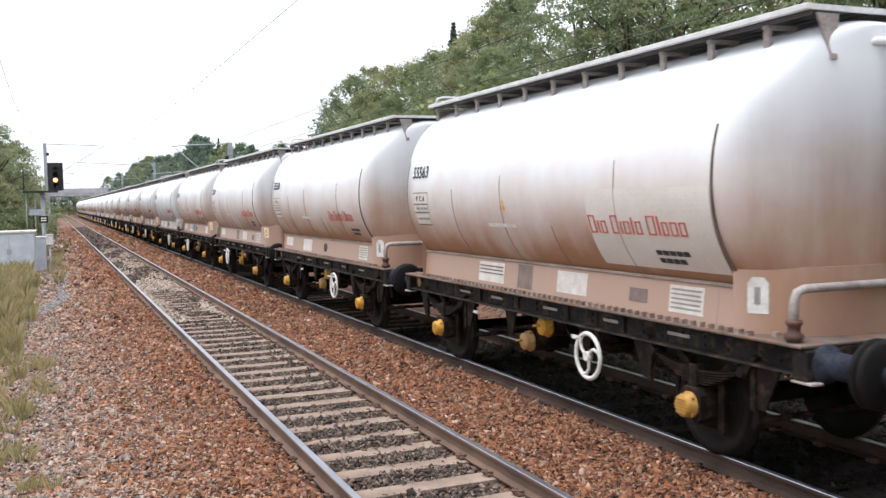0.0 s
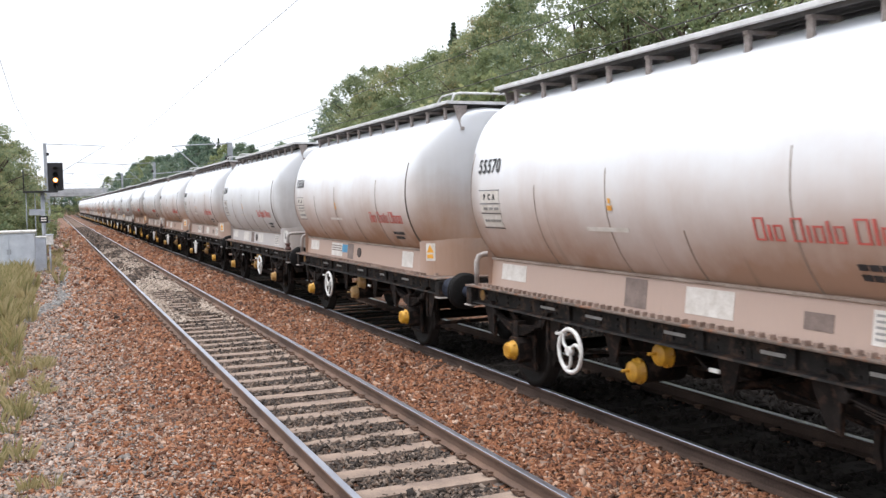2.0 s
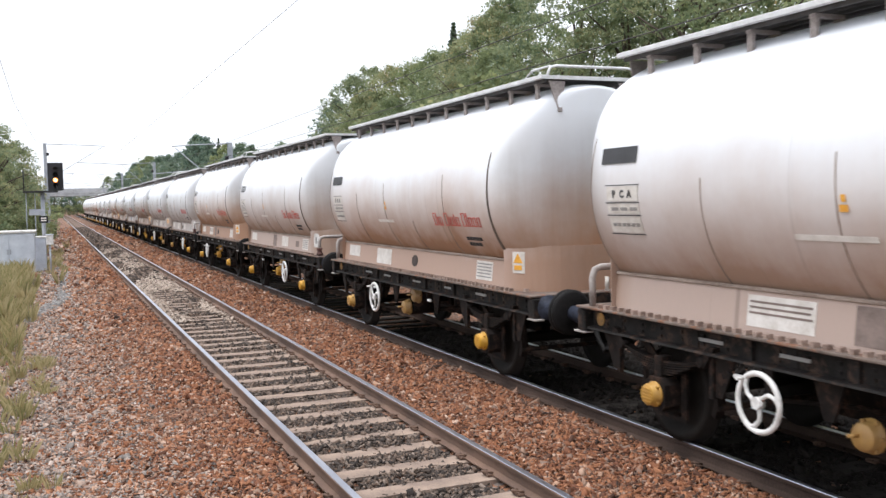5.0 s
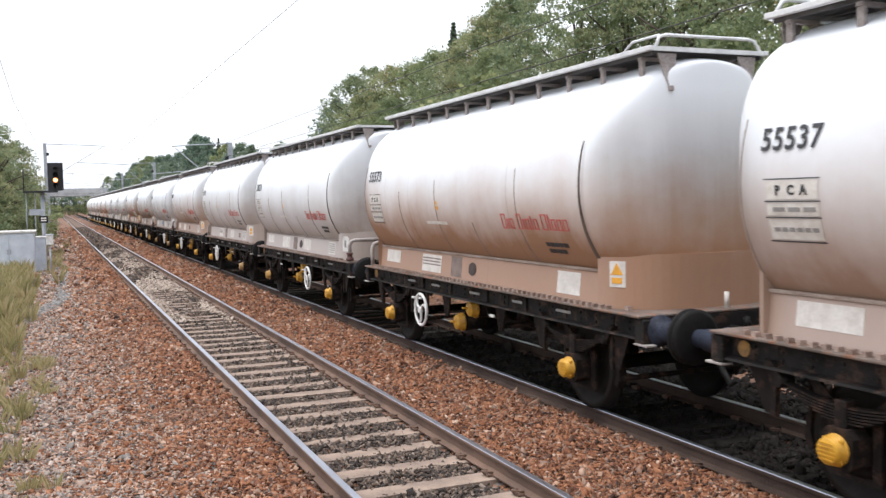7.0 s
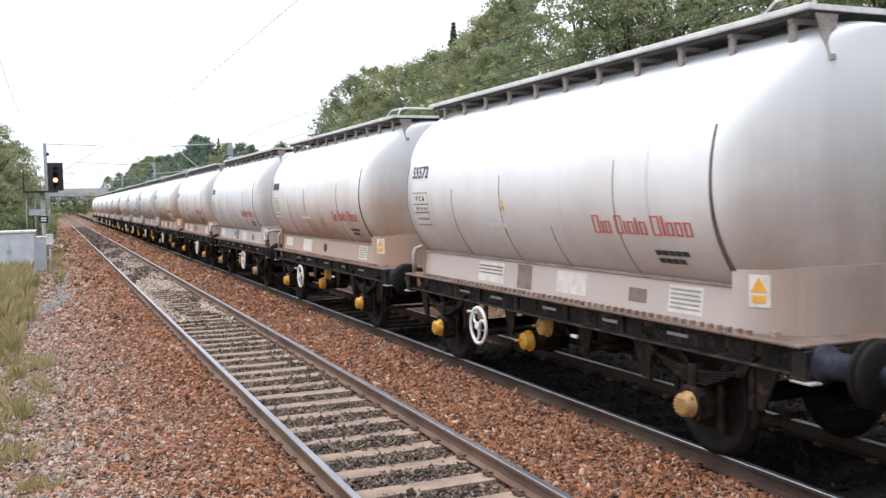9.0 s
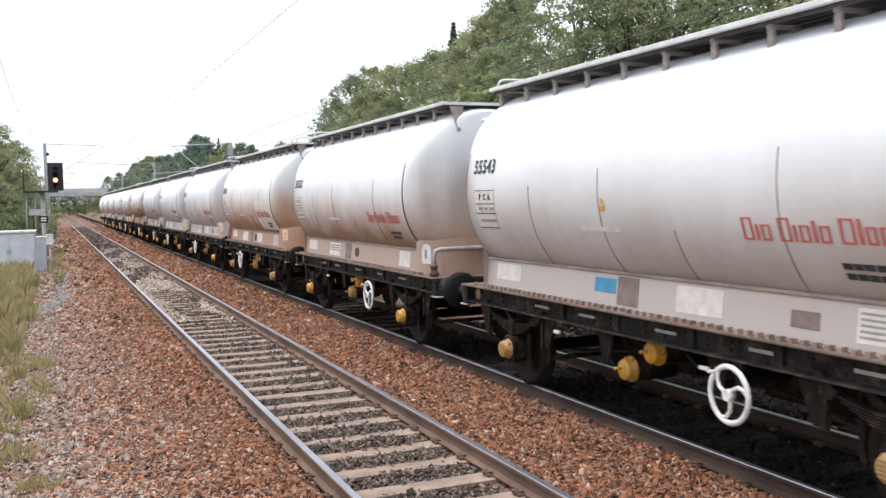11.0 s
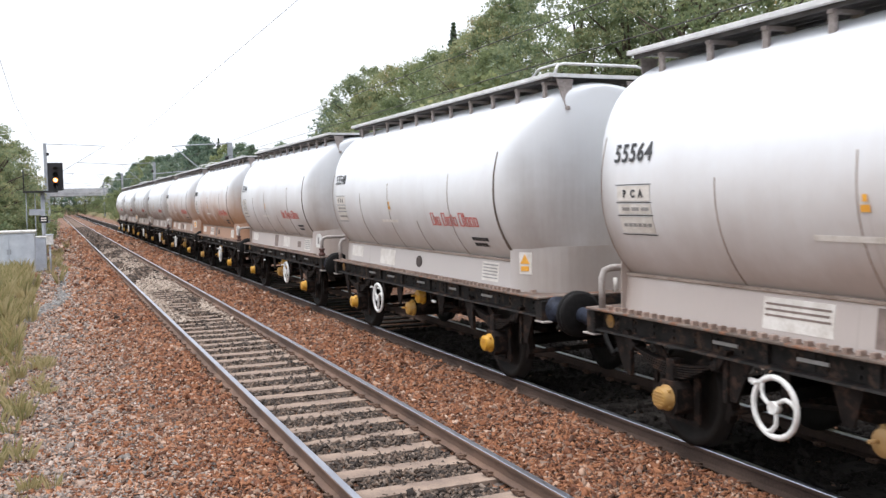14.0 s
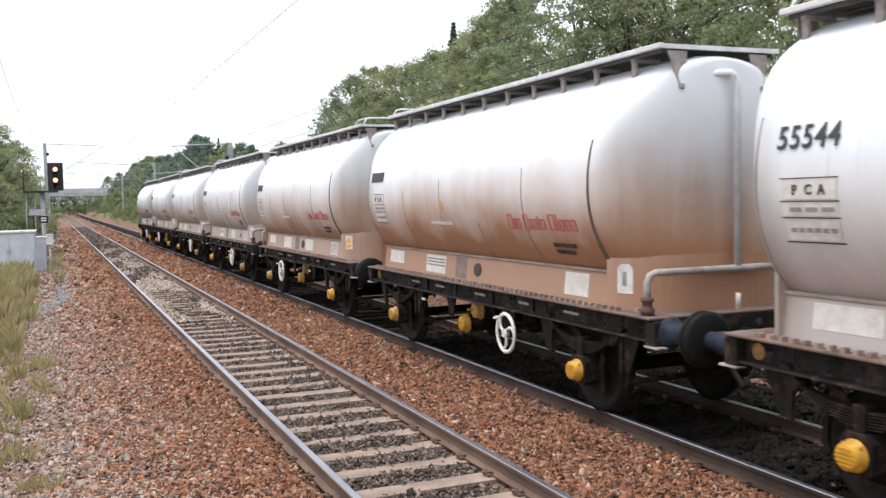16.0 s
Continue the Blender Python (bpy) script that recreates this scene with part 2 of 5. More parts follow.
M["cabinet"] = worn("pale_grey_cabinet_paint", (0.60, 0.64, 0.70), (0.44, 0.48, 0.54), 0.55, coarse=2.5)
M["signal"] = worn("matt_black_signal_paint", (0.03, 0.03, 0.034), (0.014, 0.014, 0.016), 0.7)
M["bridge"] = worn("weathered_bridge_concrete", (0.52, 0.53, 0.56), (0.32, 0.33, 0.36), 0.85, coarse=0.6, fine=8)
M["bridge_dark"] = worn("dark_abutment_brick", (0.12, 0.11, 0.105), (0.05, 0.048, 0.045), 0.9, coarse=0.8, fine=8)
M["bark"] = worn("tree_bark", (0.13, 0.10, 0.075), (0.05, 0.04, 0.032), 0.95, coarse=4)
M["leaf"] = leaves("broadleaf_foliage", [(0.15, (0.125, 0.175, 0.105)), (0.45, (0.235, 0.280, 0.155)), (0.68, (0.325, 0.340, 0.180)),
                                         (0.86, (0.420, 0.350, 0.165)), (1.0, (0.500, 0.320, 0.150))])
M["leaf_green"] = leaves("green_foliage", [(0.15, (0.115, 0.165, 0.092)), (0.5, (0.215, 0.262, 0.135)), (0.8, (0.315, 0.335, 0.155)), (1.0, (0.410, 0.365, 0.165))])
# bluer leaves for the far trees: distance haze is put into the colour
M["leaf_haze"] = leaves("haze_tinted_foliage", [(0.15, (0.085, 0.140, 0.115)), (0.5, (0.160, 0.225, 0.165)), (0.8, (0.235, 0.285, 0.180)), (1.0, (0.330, 0.330, 0.190))])
M["needle"] = leaves("conifer_foliage", [(0.15, (0.058, 0.098, 0.065)), (0.6, (0.111, 0.156, 0.098)), (1.0, (0.169, 0.195, 0.111))])
M["grass"] = leaves("dry_and_green_grass", [(0.1, (0.12, 0.15, 0.05)), (0.35, (0.22, 0.215, 0.085)), (0.6, (0.40, 0.34, 0.17)), (1.0, (0.56, 0.46, 0.28))], 0.8)
M["wire"] = worn("dark_copper_wire", (0.10, 0.09, 0.085), (0.06, 0.055, 0.05), 0.6, 0.5)
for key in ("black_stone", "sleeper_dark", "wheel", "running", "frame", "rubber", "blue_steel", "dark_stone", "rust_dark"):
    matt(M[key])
for key in ("stone", "grey_stone", "ground", "pale_stone", "sleeper"):
    matt(M[key], 0.25)


def glow(name, colour, strength):
    k = Nodes(name, 0.4)
    k.put(k.b.inputs["Emission Color"], (*colour, 1))
    k.b.inputs["Emission Strength"].default_value = strength
    return k.base((*colour, 1))


M["lamp"] = glow("lit_yellow_signal_lens", (1.0, 0.30, 0.05), 1.6)
M["lamp_core"] = glow("lit_yellow_signal_core", (1.0, 0.62, 0.30), 9.0)


# ---- mesh helpers ----
def box(bm, x0, x1, y0, y1, z0, z1, bev=0.0):
    vs = [bm.verts.new((x, y, z)) for x in (x0, x1) for y in (y0, y1) for z in (z0, z1)]
    fs = [bm.faces.new([vs[i] for i in f]) for f in ((0, 1, 3, 2), (4, 6, 7, 5), (0, 4, 5, 1), (2, 3, 7, 6), (0, 2, 6, 4), (1, 5, 7, 3))]
    if bev:
        bmesh.ops.bevel(bm, geom=list({e for f in fs for e in f.edges}), offset=bev, segments=1, affect='EDGES', profile=0.5)
    return bm


def tube(bm, pts, r, seg=10, cap=True, r_end=None):
    """A round bar through the points, tapering to r_end."""
    pts = [Vector(p) for p in pts]
    rings = []
    side = None
    for i, p in enumerate(pts):
        d = (pts[min(i + 1, len(pts) - 1)] - pts[max(i - 1, 0)]).normalized()
        if side is None:
            side = d.orthogonal().normalized()
        side = (side - d * side.dot(d)).normalized()
        up = d.cross(side)
        rr = r if r_end is None else r + (r_end - r) * i / (len(pts) - 1)
        rings.append([bm.verts.new(p + side * math.cos(a) * rr + up * math.sin(a) * rr)
                      for a in (2 * math.pi * j / seg for j in range(seg))])
    for a, b in zip(rings, rings[1:]):
        for j in range(seg):
            bm.faces.new((a[j], a[(j + 1) % seg], b[(j + 1) % seg], b[j])).smooth = True
    if cap:
        bm.faces.new(rings[0][::-1]), bm.faces.new(rings[-1])
    return bm


def lathe(bm, profile, at, axis='X', seg=24, closed=False):
    """Turn (radius, distance along the axis) pairs about an axis through at."""
    at = Vector(at)
    rings = []
    for r, h in profile:
        ring = []
        for j in range(seg):
            a = 2 * math.pi * j / seg
            c, s = r * math.cos(a), r * math.sin(a)
            v = {'X': (h, c, s), 'Y': (s, h, c), 'Z': (c, s, h)}[axis]
            ring.append(bm.verts.new(at + Vector(v)))
        rings.append(ring)
    pairs = list(zip(rings, rings[1:])) + ([(rings[-1], rings[0])] if closed else [])
    for a, b in pairs:
        for j in range(seg):
            bm.faces.new((a[j], a[(j + 1) % seg], b[(j + 1) % seg], b[j])).smooth = True
    if not closed:
        bm.faces.new(rings[0][::-1]), bm.faces.new(rings[-1])
    return bm


def prism(bm, outline, axis, lo, hi):
    """Extrude a flat outline: pairs are (y, z) for axis X, (x, z) for axis Y, (x, y) for axis Z."""
    def at(p, h):
        return {'X': (h, p[0], p[1]), 'Y': (p[0], h, p[1]), 'Z': (p[0], p[1], h)}[axis]
    a = [bm.verts.new(at(p, lo)) for p in outline]
    b = [bm.verts.new(at(p, hi)) for p in outline]
    n = len(outline)
    bm.faces.new(a[::-1]), bm.faces.new(b)
    for i in range(n):
        bm.faces.new((a[i], a[(i + 1) % n], b[(i + 1) % n], b[i]))
    return bm


def mesh_of(name, bm, material):
    bmesh.ops.recalc_face_normals(bm, faces=bm.faces)
    me = bpy.data.meshes.new(name)
    bm.to_mesh(me)
    bm.free()
    me.materials.append(material)
    return me


def part(name, bm, material, parent=None, label=""):
    ob = new(name, mesh_of(name, bm, material))
    ob.parent = parent
    return tagged(ob, label)


def raw_mesh(name, verts, faces, material):
    """A mesh from numpy arrays of vertices and equal-sided faces."""
    me = bpy.data.meshes.new(name)
    n, k = faces.shape
    me.vertices.add(len(verts)), me.loops.add(n * k), me.polygons.add(n)
    me.vertices.foreach_set("co", np.ascontiguousarray(verts, dtype=np.float32).ravel())
    me.loops.foreach_set("vertex_index", np.ascontiguousarray(faces, dtype=np.int32).ravel())
    me.polygons.foreach_set("loop_start", np.arange(0, n * k, k, dtype=np.int32))
    me.update(calc_edges=True)
    me.materials.append(material)
    return me


def thing(name, label, category, group="", kind="", at=(0, 0, 0)):
    ob = new(name)
    ob.empty_display_size = 0.2
    ob.location = at
    return tagged(ob, label, category, group, kind)


# ---- plan ----
NEAR_TRACK, TRAIN_TRACK = 2.891, 6.244      # centre lines of the two tracks
GAUGE = 1.505                               # between rail centres
SLEEPER_STEP, SLEEPER_FIRST = 0.627, 7.547
SLEEPER_TOP = -0.165


def ground_height(x, y):
    """Ballast bed under the tracks, a lower path on the near side, a wooded cutting slope beyond the train."""
    h = -0.215
    if x < 1.2:
        h -= 0.16 * min(1.0, (1.2 - x) / 1.0)
    if x < -3.5:
        h += 0.10 * (-3.5 - x) if x > -14 else 1.05
    if x > 8.6:
        h += min(4.2, 0.50 * (x - 8.6))
    for c in (NEAR_TRACK, TRAIN_TRACK):      # ballast shoulders cover the sleeper ends
        off = abs(x - c)
        if 0.82 < off < 1.75:
            h += 0.075 * min(1.0, (off - 0.82) / 0.12, (1.75 - off) / 0.4)
    return h + 0.03 * noise.noise((x * 0.9, y * 0.9, 0.0)) + 0.015 * noise.noise((x * 3.1, y * 3.1, 4.0))


def build_ground():
    xs = [-700, -300, -120, -60, -30, -18, -14, -10, -7, -5, -3.5] + [-2.8 + 0.35 * i for i in range(38)] + \
         [10.8, 11.6, 12.6, 14, 16, 18, 22, 30, 60, 150, 400, 900]
    ys = [-400, -150, -60, -30, -15, -6, -2, 0, 2] + [3 + 0.4 * i for i in range(70)] + [31.5 + 1.5 * i for i in range(30)] + \
         [80, 90, 105, 120, 140, 165, 190, 220, 260, 320, 400, 600, 1000, 1800]
    verts = np.array([(x, y, ground_height(x, y)) for y in ys for x in xs])
    w = len(xs)
    faces = np.array([(j * w + i, j * w + i + 1, (j + 1) * w + i + 1, (j + 1) * w + i)
                      for j in range(len(ys) - 1) for i in range(w - 1)])
    ob = new("ground", raw_mesh("ground", verts, faces, M["ground"]))
    tagged(ob, "stony railway ground with brown ballast and grassy verges", "ground", kind="structure")


RAIL_OUTLINE = [(-0.07, -0.159), (0.07, -0.159), (0.07, -0.148), (0.015, -0.125), (0.010, -0.05), (0.034, -0.036),
                (0.036, -0.012), (0.028, -0.003), (-0.028, -0.003), (-0.036, -0.012), (-0.034, -0.036), (-0.010, -0.05),
                (-0.015, -0.125), (-0.07, -0.148)]


def build_track(name, x0, label, sleeper_mat, count, dark):
    track = thing(name, label, "railway track", kind="structure")
    for s in (-1, 1):
        x = x0 + s * GAUGE / 2
        rail = part("rail", prism(bmesh.new(), [(x + a, b) for a, b in RAIL_OUTLINE], 'Y', -60, 292), M["rust_dark"] if dark else M["rust_rail"], track,
                    "rusty flat-bottom steel rail")
        w = 0.032
        bm = prism(bmesh.new(), [(x - w, -0.008), (x + w, -0.008), (x + w - 0.004, 0.0), (x - w + 0.004, 0.0)], 'Y', -60, 292)
        part("running_surface", bm, M["polished"], rail, "polished rail top")
    # sleepers: nearest ones singly, the far ones joined
    bm = bmesh.new()
    prism(bm, [(-1.25, -0.20), (1.25, -0.20), (1.25, 0.0), (0.45, -0.012), (-0.45, -0.012), (-1.25, 0.0)], 'Y', -0.125, 0.125)
    bmesh.ops.bevel(bm, geom=list(bm.edges), offset=0.012, segments=1, affect='EDGES', profile=0.5)
    sleeper = mesh_of("sleeper", bm, sleeper_mat)
    bm = bmesh.new()
    for s in (-1, 1):
        for o in (-1, 1):
            x = s * GAUGE / 2 + o * 0.085
            box(bm, x - 0.03, x + 0.03, -0.06, 0.06, -0.004, 0.022, 0.006)
            tube(bm, [(x - 0.03 * o, -0.05, 0.03), (x + 0.035 * o, -0.04, 0.045), (x + 0.045 * o, 0.03, 0.03), (x - 0.02 * o, 0.05, 0.025)], 0.011, 6)
    clips = mesh_of("rail_clip", bm, M["rust_rail"])
    first = -30
    for i in range(first, first + count):
        ob = new("sleeper", sleeper)
        ob.parent = track
        ob.location = (x0 + 0.01 * math.sin(i * 7.3), SLEEPER_FIRST + i * SLEEPER_STEP + 0.012 * math.sin(i * 3.7), SLEEPER_TOP)
        ob.rotation_euler = (0, 0, 0.008 * math.sin(i * 5.1))
        if i < 40:
            c = new("rail_clip", clips)
            c.parent = ob
    far = bmesh.new()
    for i in range(first + count, int((290 - SLEEPER_FIRST) / SLEEPER_STEP)):
        y = SLEEPER_FIRST + i * SLEEPER_STEP
        box(far, x0 - 1.25, x0 + 1.25, y - 0.125, y + 0.125, SLEEPER_TOP - 0.2, SLEEPER_TOP)
    tagged(part("far_sleepers", far, sleeper_mat, track), kind="stuff")
    return track


# ---- ballast stones ----
def stone_field(name, label, material, spots, sizes, rng):
    """One object of many loose angular stones at the spots (x, y, z)."""
    base = np.array([(x, y, z) for x in (-1, 1) for y in (-1, 1) for z in (-1, 1)], float)
    quads = np.array([(0, 1, 3, 2), (4, 6, 7, 5), (0, 4, 5, 1), (2, 3, 7, 6), (0, 2, 6, 4), (1, 5, 7, 3)])
    n = len(spots)
    v = base[None] * (1 + rng.uniform(-0.62, 0.30, (n, 8, 3)))
    v *= (sizes[:, None] * rng.uniform(0.55, 1.35, (n, 3)) * np.array([1.5, 1.05, 0.40]))[:, None, :] * 0.5
    q = rng.normal(size=(n, 4))
    q[:, 0] += 0.8
    q[:, 1:3] *= 0.4
    q /= np.linalg.norm(q, axis=1)[:, None]
    w, a, b, c = q.T
    rot = np.stack([1 - 2 * (b * b + c * c), 2 * (a * b - c * w), 2 * (a * c + b * w),
                    2 * (a * b + c * w), 1 - 2 * (a * a + c * c), 2 * (b * c - a * w),
                    2 * (a * c - b * w), 2 * (b * c + a * w), 1 - 2 * (a * a + b * b)], 1).reshape(n, 3, 3)
    v = np.einsum('nij,nkj->nki', rot, v) + spots[:, None, :]
    f = quads[None] + (np.arange(n) * 8)[:, None, None]
    ob = new(name, raw_mesh(name, v.reshape(-1, 3), f.reshape(-1, 4), material))
    return tagged(ob, label, "ballast", kind="stuff")


def scatter(rng, x0, x1, y0, y1, density, size, lift=0.0):
    n = int((x1 - x0) * (y1 - y0) * density)
    x, y = rng.uniform(x0, x1, n), rng.uniform(y0, y1, n)
    z = np.array([ground_height(a, b) for a, b in zip(x, y)]) + rng.uniform(-0.2, 0.75, n) * size * 0.5 + lift
    return np.stack([x, y, z], 1), size * rng.lognormal(0, 0.27, n)


def build_ballast():
    rng = np.random.default_rng(5)
    bands = defaultdict(list)
    steps = [(5.0, 12.0, 1450, 0.034), (12.0, 20.0, 900, 0.039), (20.0, 32.0, 340, 0.052), (32.0, 60.0, 120, 0.085), (60.0, 120.0, 34, 0.14)]
    rail_l, rail_r = NEAR_TRACK - GAUGE / 2, NEAR_TRACK + GAUGE / 2
    for y0, y1, density, size in steps:
        bands["side"].append(scatter(rng, -1.0, rail_l - 0.10, y0, y1, density, size))
        bands["side"].append(scatter(rng, rail_r + 0.10, TRAIN_TRACK - GAUGE / 2 - 0.10, y0, y1, density, size, 0.01))
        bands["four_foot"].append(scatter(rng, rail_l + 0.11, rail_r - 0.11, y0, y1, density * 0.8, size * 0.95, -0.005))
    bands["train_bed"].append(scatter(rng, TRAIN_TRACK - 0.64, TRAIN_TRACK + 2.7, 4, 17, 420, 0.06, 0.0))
    bands["slurry"].append(scatter(rng, rail_l + 0.1, rail_r - 0.08, 20.5, 58, 360, 0.046, 0.035))
    # a winding strip of pale gravel along the verge
    strip_y, strip_x = [24.0, 26.2, 29.0, 35.7, 53.0], [-0.77, -0.31, 0.21, 0.36, 0.20]
    n = 5200
    y = rng.uniform(24.0, 53.0, n)
    x = np.interp(y, strip_y, strip_x) + rng.normal(0, 0.10, n) - 0.1
    z = np.array([ground_height(a, b) for a, b in zip(x, y)]) + 0.02
    stone_field("pale_gravel", "winding strip of pale grey gravel beside the verge", M["strip_stone"], np.stack([x, y, z], 1), 0.05 * rng.lognormal(0, 0.3, n), rng)
    mats = {"side": ("brown_ballast", "loose reddish-brown granite track ballast stones", M["stone"]),
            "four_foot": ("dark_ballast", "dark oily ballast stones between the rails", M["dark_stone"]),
            "train_bed": ("sooty_ballast", "ballast stones under the train, coloured dark for shade", M["black_stone"]),
            "slurry": ("slurried_ballast", "pale muddy slurried ballast patch between the rails", M["pale_stone"])}
    for key, sets in bands.items():
        spots, sizes = np.concatenate([s for s, _ in sets]), np.concatenate([s for _, s in sets])
        if key == "slurry":     # ragged pale patch
            keep = np.array([noise.noise((a * 1.2, b * 0.25, 9)) > -0.06 + 0.006 * max(0, b - 34) for a, b, _ in spots])
            spots, sizes = spots[keep], sizes[keep]
        if key == "four_foot":  # sleeper tops stay mostly clear
            ph = (spots[:, 1] - SLEEPER_FIRST) / SLEEPER_STEP
            off = np.abs(ph - np.round(ph)) * SLEEPER_STEP
            keep = (off > 0.088) | (rng.uniform(size=len(spots)) < 0.06)
            spots, sizes = spots[keep], sizes[keep]
            spots[:, 2] += 0.02
        if key == "side":       # grey gravel takes over towards the verge
            grey = rng.uniform(size=len(spots)) < np.clip((1.7 - spots[:, 0]) / 2.3, 0, 0.82)
            stone_field("grey_gravel", "grey gravel mixed into the ballast beside the grassy verge", M["grey_stone"], spots[grey], sizes[grey] * 0.85, rng)
            spots, sizes = spots[~grey], sizes[~grey]
        name, label, material = mats[key]
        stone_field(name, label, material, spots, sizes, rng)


# ---- the tank wagons ----
PITCH_M, WHEELBASE, AXLE_Z = 9.554, 5.78, 0.475
HALF = PITCH_M / 2 - 0.52          # headstock face
TANK_R, TANK_Z, BARREL = 1.235, 2.425, 3.40
SPEED = 10.635
FRONT_CAP_AT_8 = -78.218           # front axle of wagon 0 at 8 s


END_DEPTH = 0.62                   # depth of the rounded leading end
REAR, REAR_DEPTH = 3.70, 0.38      # the trailing end is flatter


def end_width(u):
    """The tank end's width in plan, from its seam (u = 0) to its face (u = 1)."""
    return (1 - 0.20 * u) * (1 - u ** 3.0) ** (1 / 3.0)


def tank_point(y, a):
    """The tank's skin at y and angle a from the bottom (a = pi / 2 faces the camera's side). The barrel runs into
    an upright end wall that is rounded in plan."""
    c, s = math.cos(a), math.sin(a)
    kz, wall = 1.0, 1.0
    seam = REAR if y > 0 else BARREL
    if abs(y) > seam:
        u = min(1.0, (abs(y) - seam) / (REAR_DEPTH if y > 0 else END_DEPTH))
        wall = end_width(u)
        kz = 1 - (0.22 * u ** 3 if y > 0 else 0.055 * u ** 5)
    if c >= 0:                  # below the widest line the end tucks in with the barrel
        return Vector((-TANK_R * wall * s, y, TANK_Z - TANK_R * c))
    n = (abs(s) ** 2.12 + abs(c) ** 2.12) ** (-1 / 2.12)
    back = max(0.0, -c * n - 0.25)          # the end wall leans back a little towards the roof
    barrel, wall = TANK_R * n * abs(s), TANK_R * wall * (1 - 0.30 * back * back)
    soft = 0.26 * abs(c) + 1e-6
    h = max(soft - abs(barrel - wall), 0.0) / soft if abs(y) > seam else 0.0
    x = max(0.0, min(barrel, wall) - h * h * soft / 4)
    return Vector((-math.copysign(x, s), y, TANK_Z - 1.338 * kz * n * c))


def tank_mesh():
    bm = bmesh.new()
    ends = [1 - (1 - i / 22) ** 2.0 for i in range(1, 23)]
    ys = [-BARREL - END_DEPTH * e for e in reversed(ends)] + [-BARREL + (BARREL + REAR) * i / 14 for i in range(15)] + [REAR + REAR_DEPTH * e for e in ends]
    seg = 88
    rings = [[bm.verts.new(tank_point(y, 2 * math.pi * j / seg)) for j in range(seg)] for y in ys]
    for a, b in zip(rings, rings[1:]):
        for j in range(seg):
            bm.faces.new((a[j], a[(j + 1) % seg], b[(j + 1) % seg], b[j])).smooth = True
    bmesh.ops.remove_doubles(bm, verts=bm.verts, dist=0.0005)
    return bm


def seam_mesh(y, a0=0.79, a1=1.85, w=0.016):
    """A raised weld band round the barrel on both flanks."""
    bm = bmesh.new()
    n = 16
    rows = []
    for i in range(n + 1):
        a = a0 + (a1 - a0) * i / n
        p = tank_point(y, a)
        d = Vector((-math.sin(a), 0, -math.cos(a)))
        # the front band widens downwards to draw the crease's shadow
        v = w * (1.0 + (2.4 if y < -3 else 0.8) * (1 - i / n) ** 2)
        rows.append([bm.verts.new(p + d * h + Vector((0, o, 0))) for o, h in ((-v, -0.004), (-v * 0.6, 0.006), (v * 0.6, 0.006), (v, -0.004))])
    for a, b in zip(rows, rows[1:]):
        for j in range(3):
            bm.faces.new((a[j], a[j + 1], b[j + 1], b[j]))
    return bm


def on_tank(y, z_arc, lift=0.008):
    """Skin point on the camera's flank: y along, z_arc metres up the curve from the widest line."""
    a = math.pi / 2 + z_arc / TANK_R
    p = tank_point(y, a)
    return p + Vector((-math.sin(a), 0, -math.cos(a))) * lift


def arc_of(z):
    return TANK_R * math.asin(max(-1, min(1, (z - TANK_Z) / TANK_R)))


def patch(y0, y1, z0, z1, lift=0.006, bm=None):
    """A thin printed panel that follows the tank's flank."""
    bm = bm or bmesh.new()
    s0, s1 = arc_of(z0), arc_of(z1)
    n = max(1, int((s1 - s0) / 0.05))
    rows = [[bm.verts.new(on_tank(y, s0 + (s1 - s0) * i / n, h)) for y in (y0, y1) for h in (lift - 0.003, lift)] for i in range(n + 1)]
    for a, b in zip(rows, rows[1:]):
        bm.faces.new((a[1], a[3], b[3], b[1])), bm.faces.new((a[0], b[0], b[2], a[2]))
        bm.faces.new((a[0], a[1], b[1], b[0])), bm.faces.new((a[2], b[2], b[3], a[3]))
    bm.faces.new((rows[0][0], rows[0][2], rows[0][3], rows[0][1]))
    bm.faces.new((rows[-1][0], rows[-1][1], rows[-1][3], rows[-1][2]))
    return bm


def text_mesh(name, text, size, material, place):
    """Built-in lettering as a mesh, each point set by place(right, up, depth)."""
    cu = bpy.data.curves.new(name, 'FONT')
    cu.body, cu.size, cu.extrude, cu.offset, cu.resolution_u = text, size, 0.0015, 0.0035, 3
    ob = new(name, cu)
    bpy.context.view_layer.update()
    me = bpy.data.meshes.new_from_object(ob.evaluated_get(bpy.context.evaluated_depsgraph_get()))
    bpy.data.objects.remove(ob)
    for v in me.vertices:
        v.co = place(v.co.x, v.co.y, v.co.z)
    me.materials.clear()
    me.materials.append(material)
    return me


@functools.lru_cache(maxsize=None)
def glyph(name, letter, size, y_left, z_base):
    s0 = arc_of(z_base)
    return text_mesh(name, letter, size, M["ink"], lambda r, u, d: on_tank(y_left - r, s0 + u, 0.010 + d))


def add_letters(name, text, size, step, y_left, z_base, tank):
    """Painted characters, each one a part of its own on the tank."""
    for i, letter in enumerate(text):
        ob = new(name, glyph(name, letter, size, y_left - i * step, z_base))
        ob.parent = tank


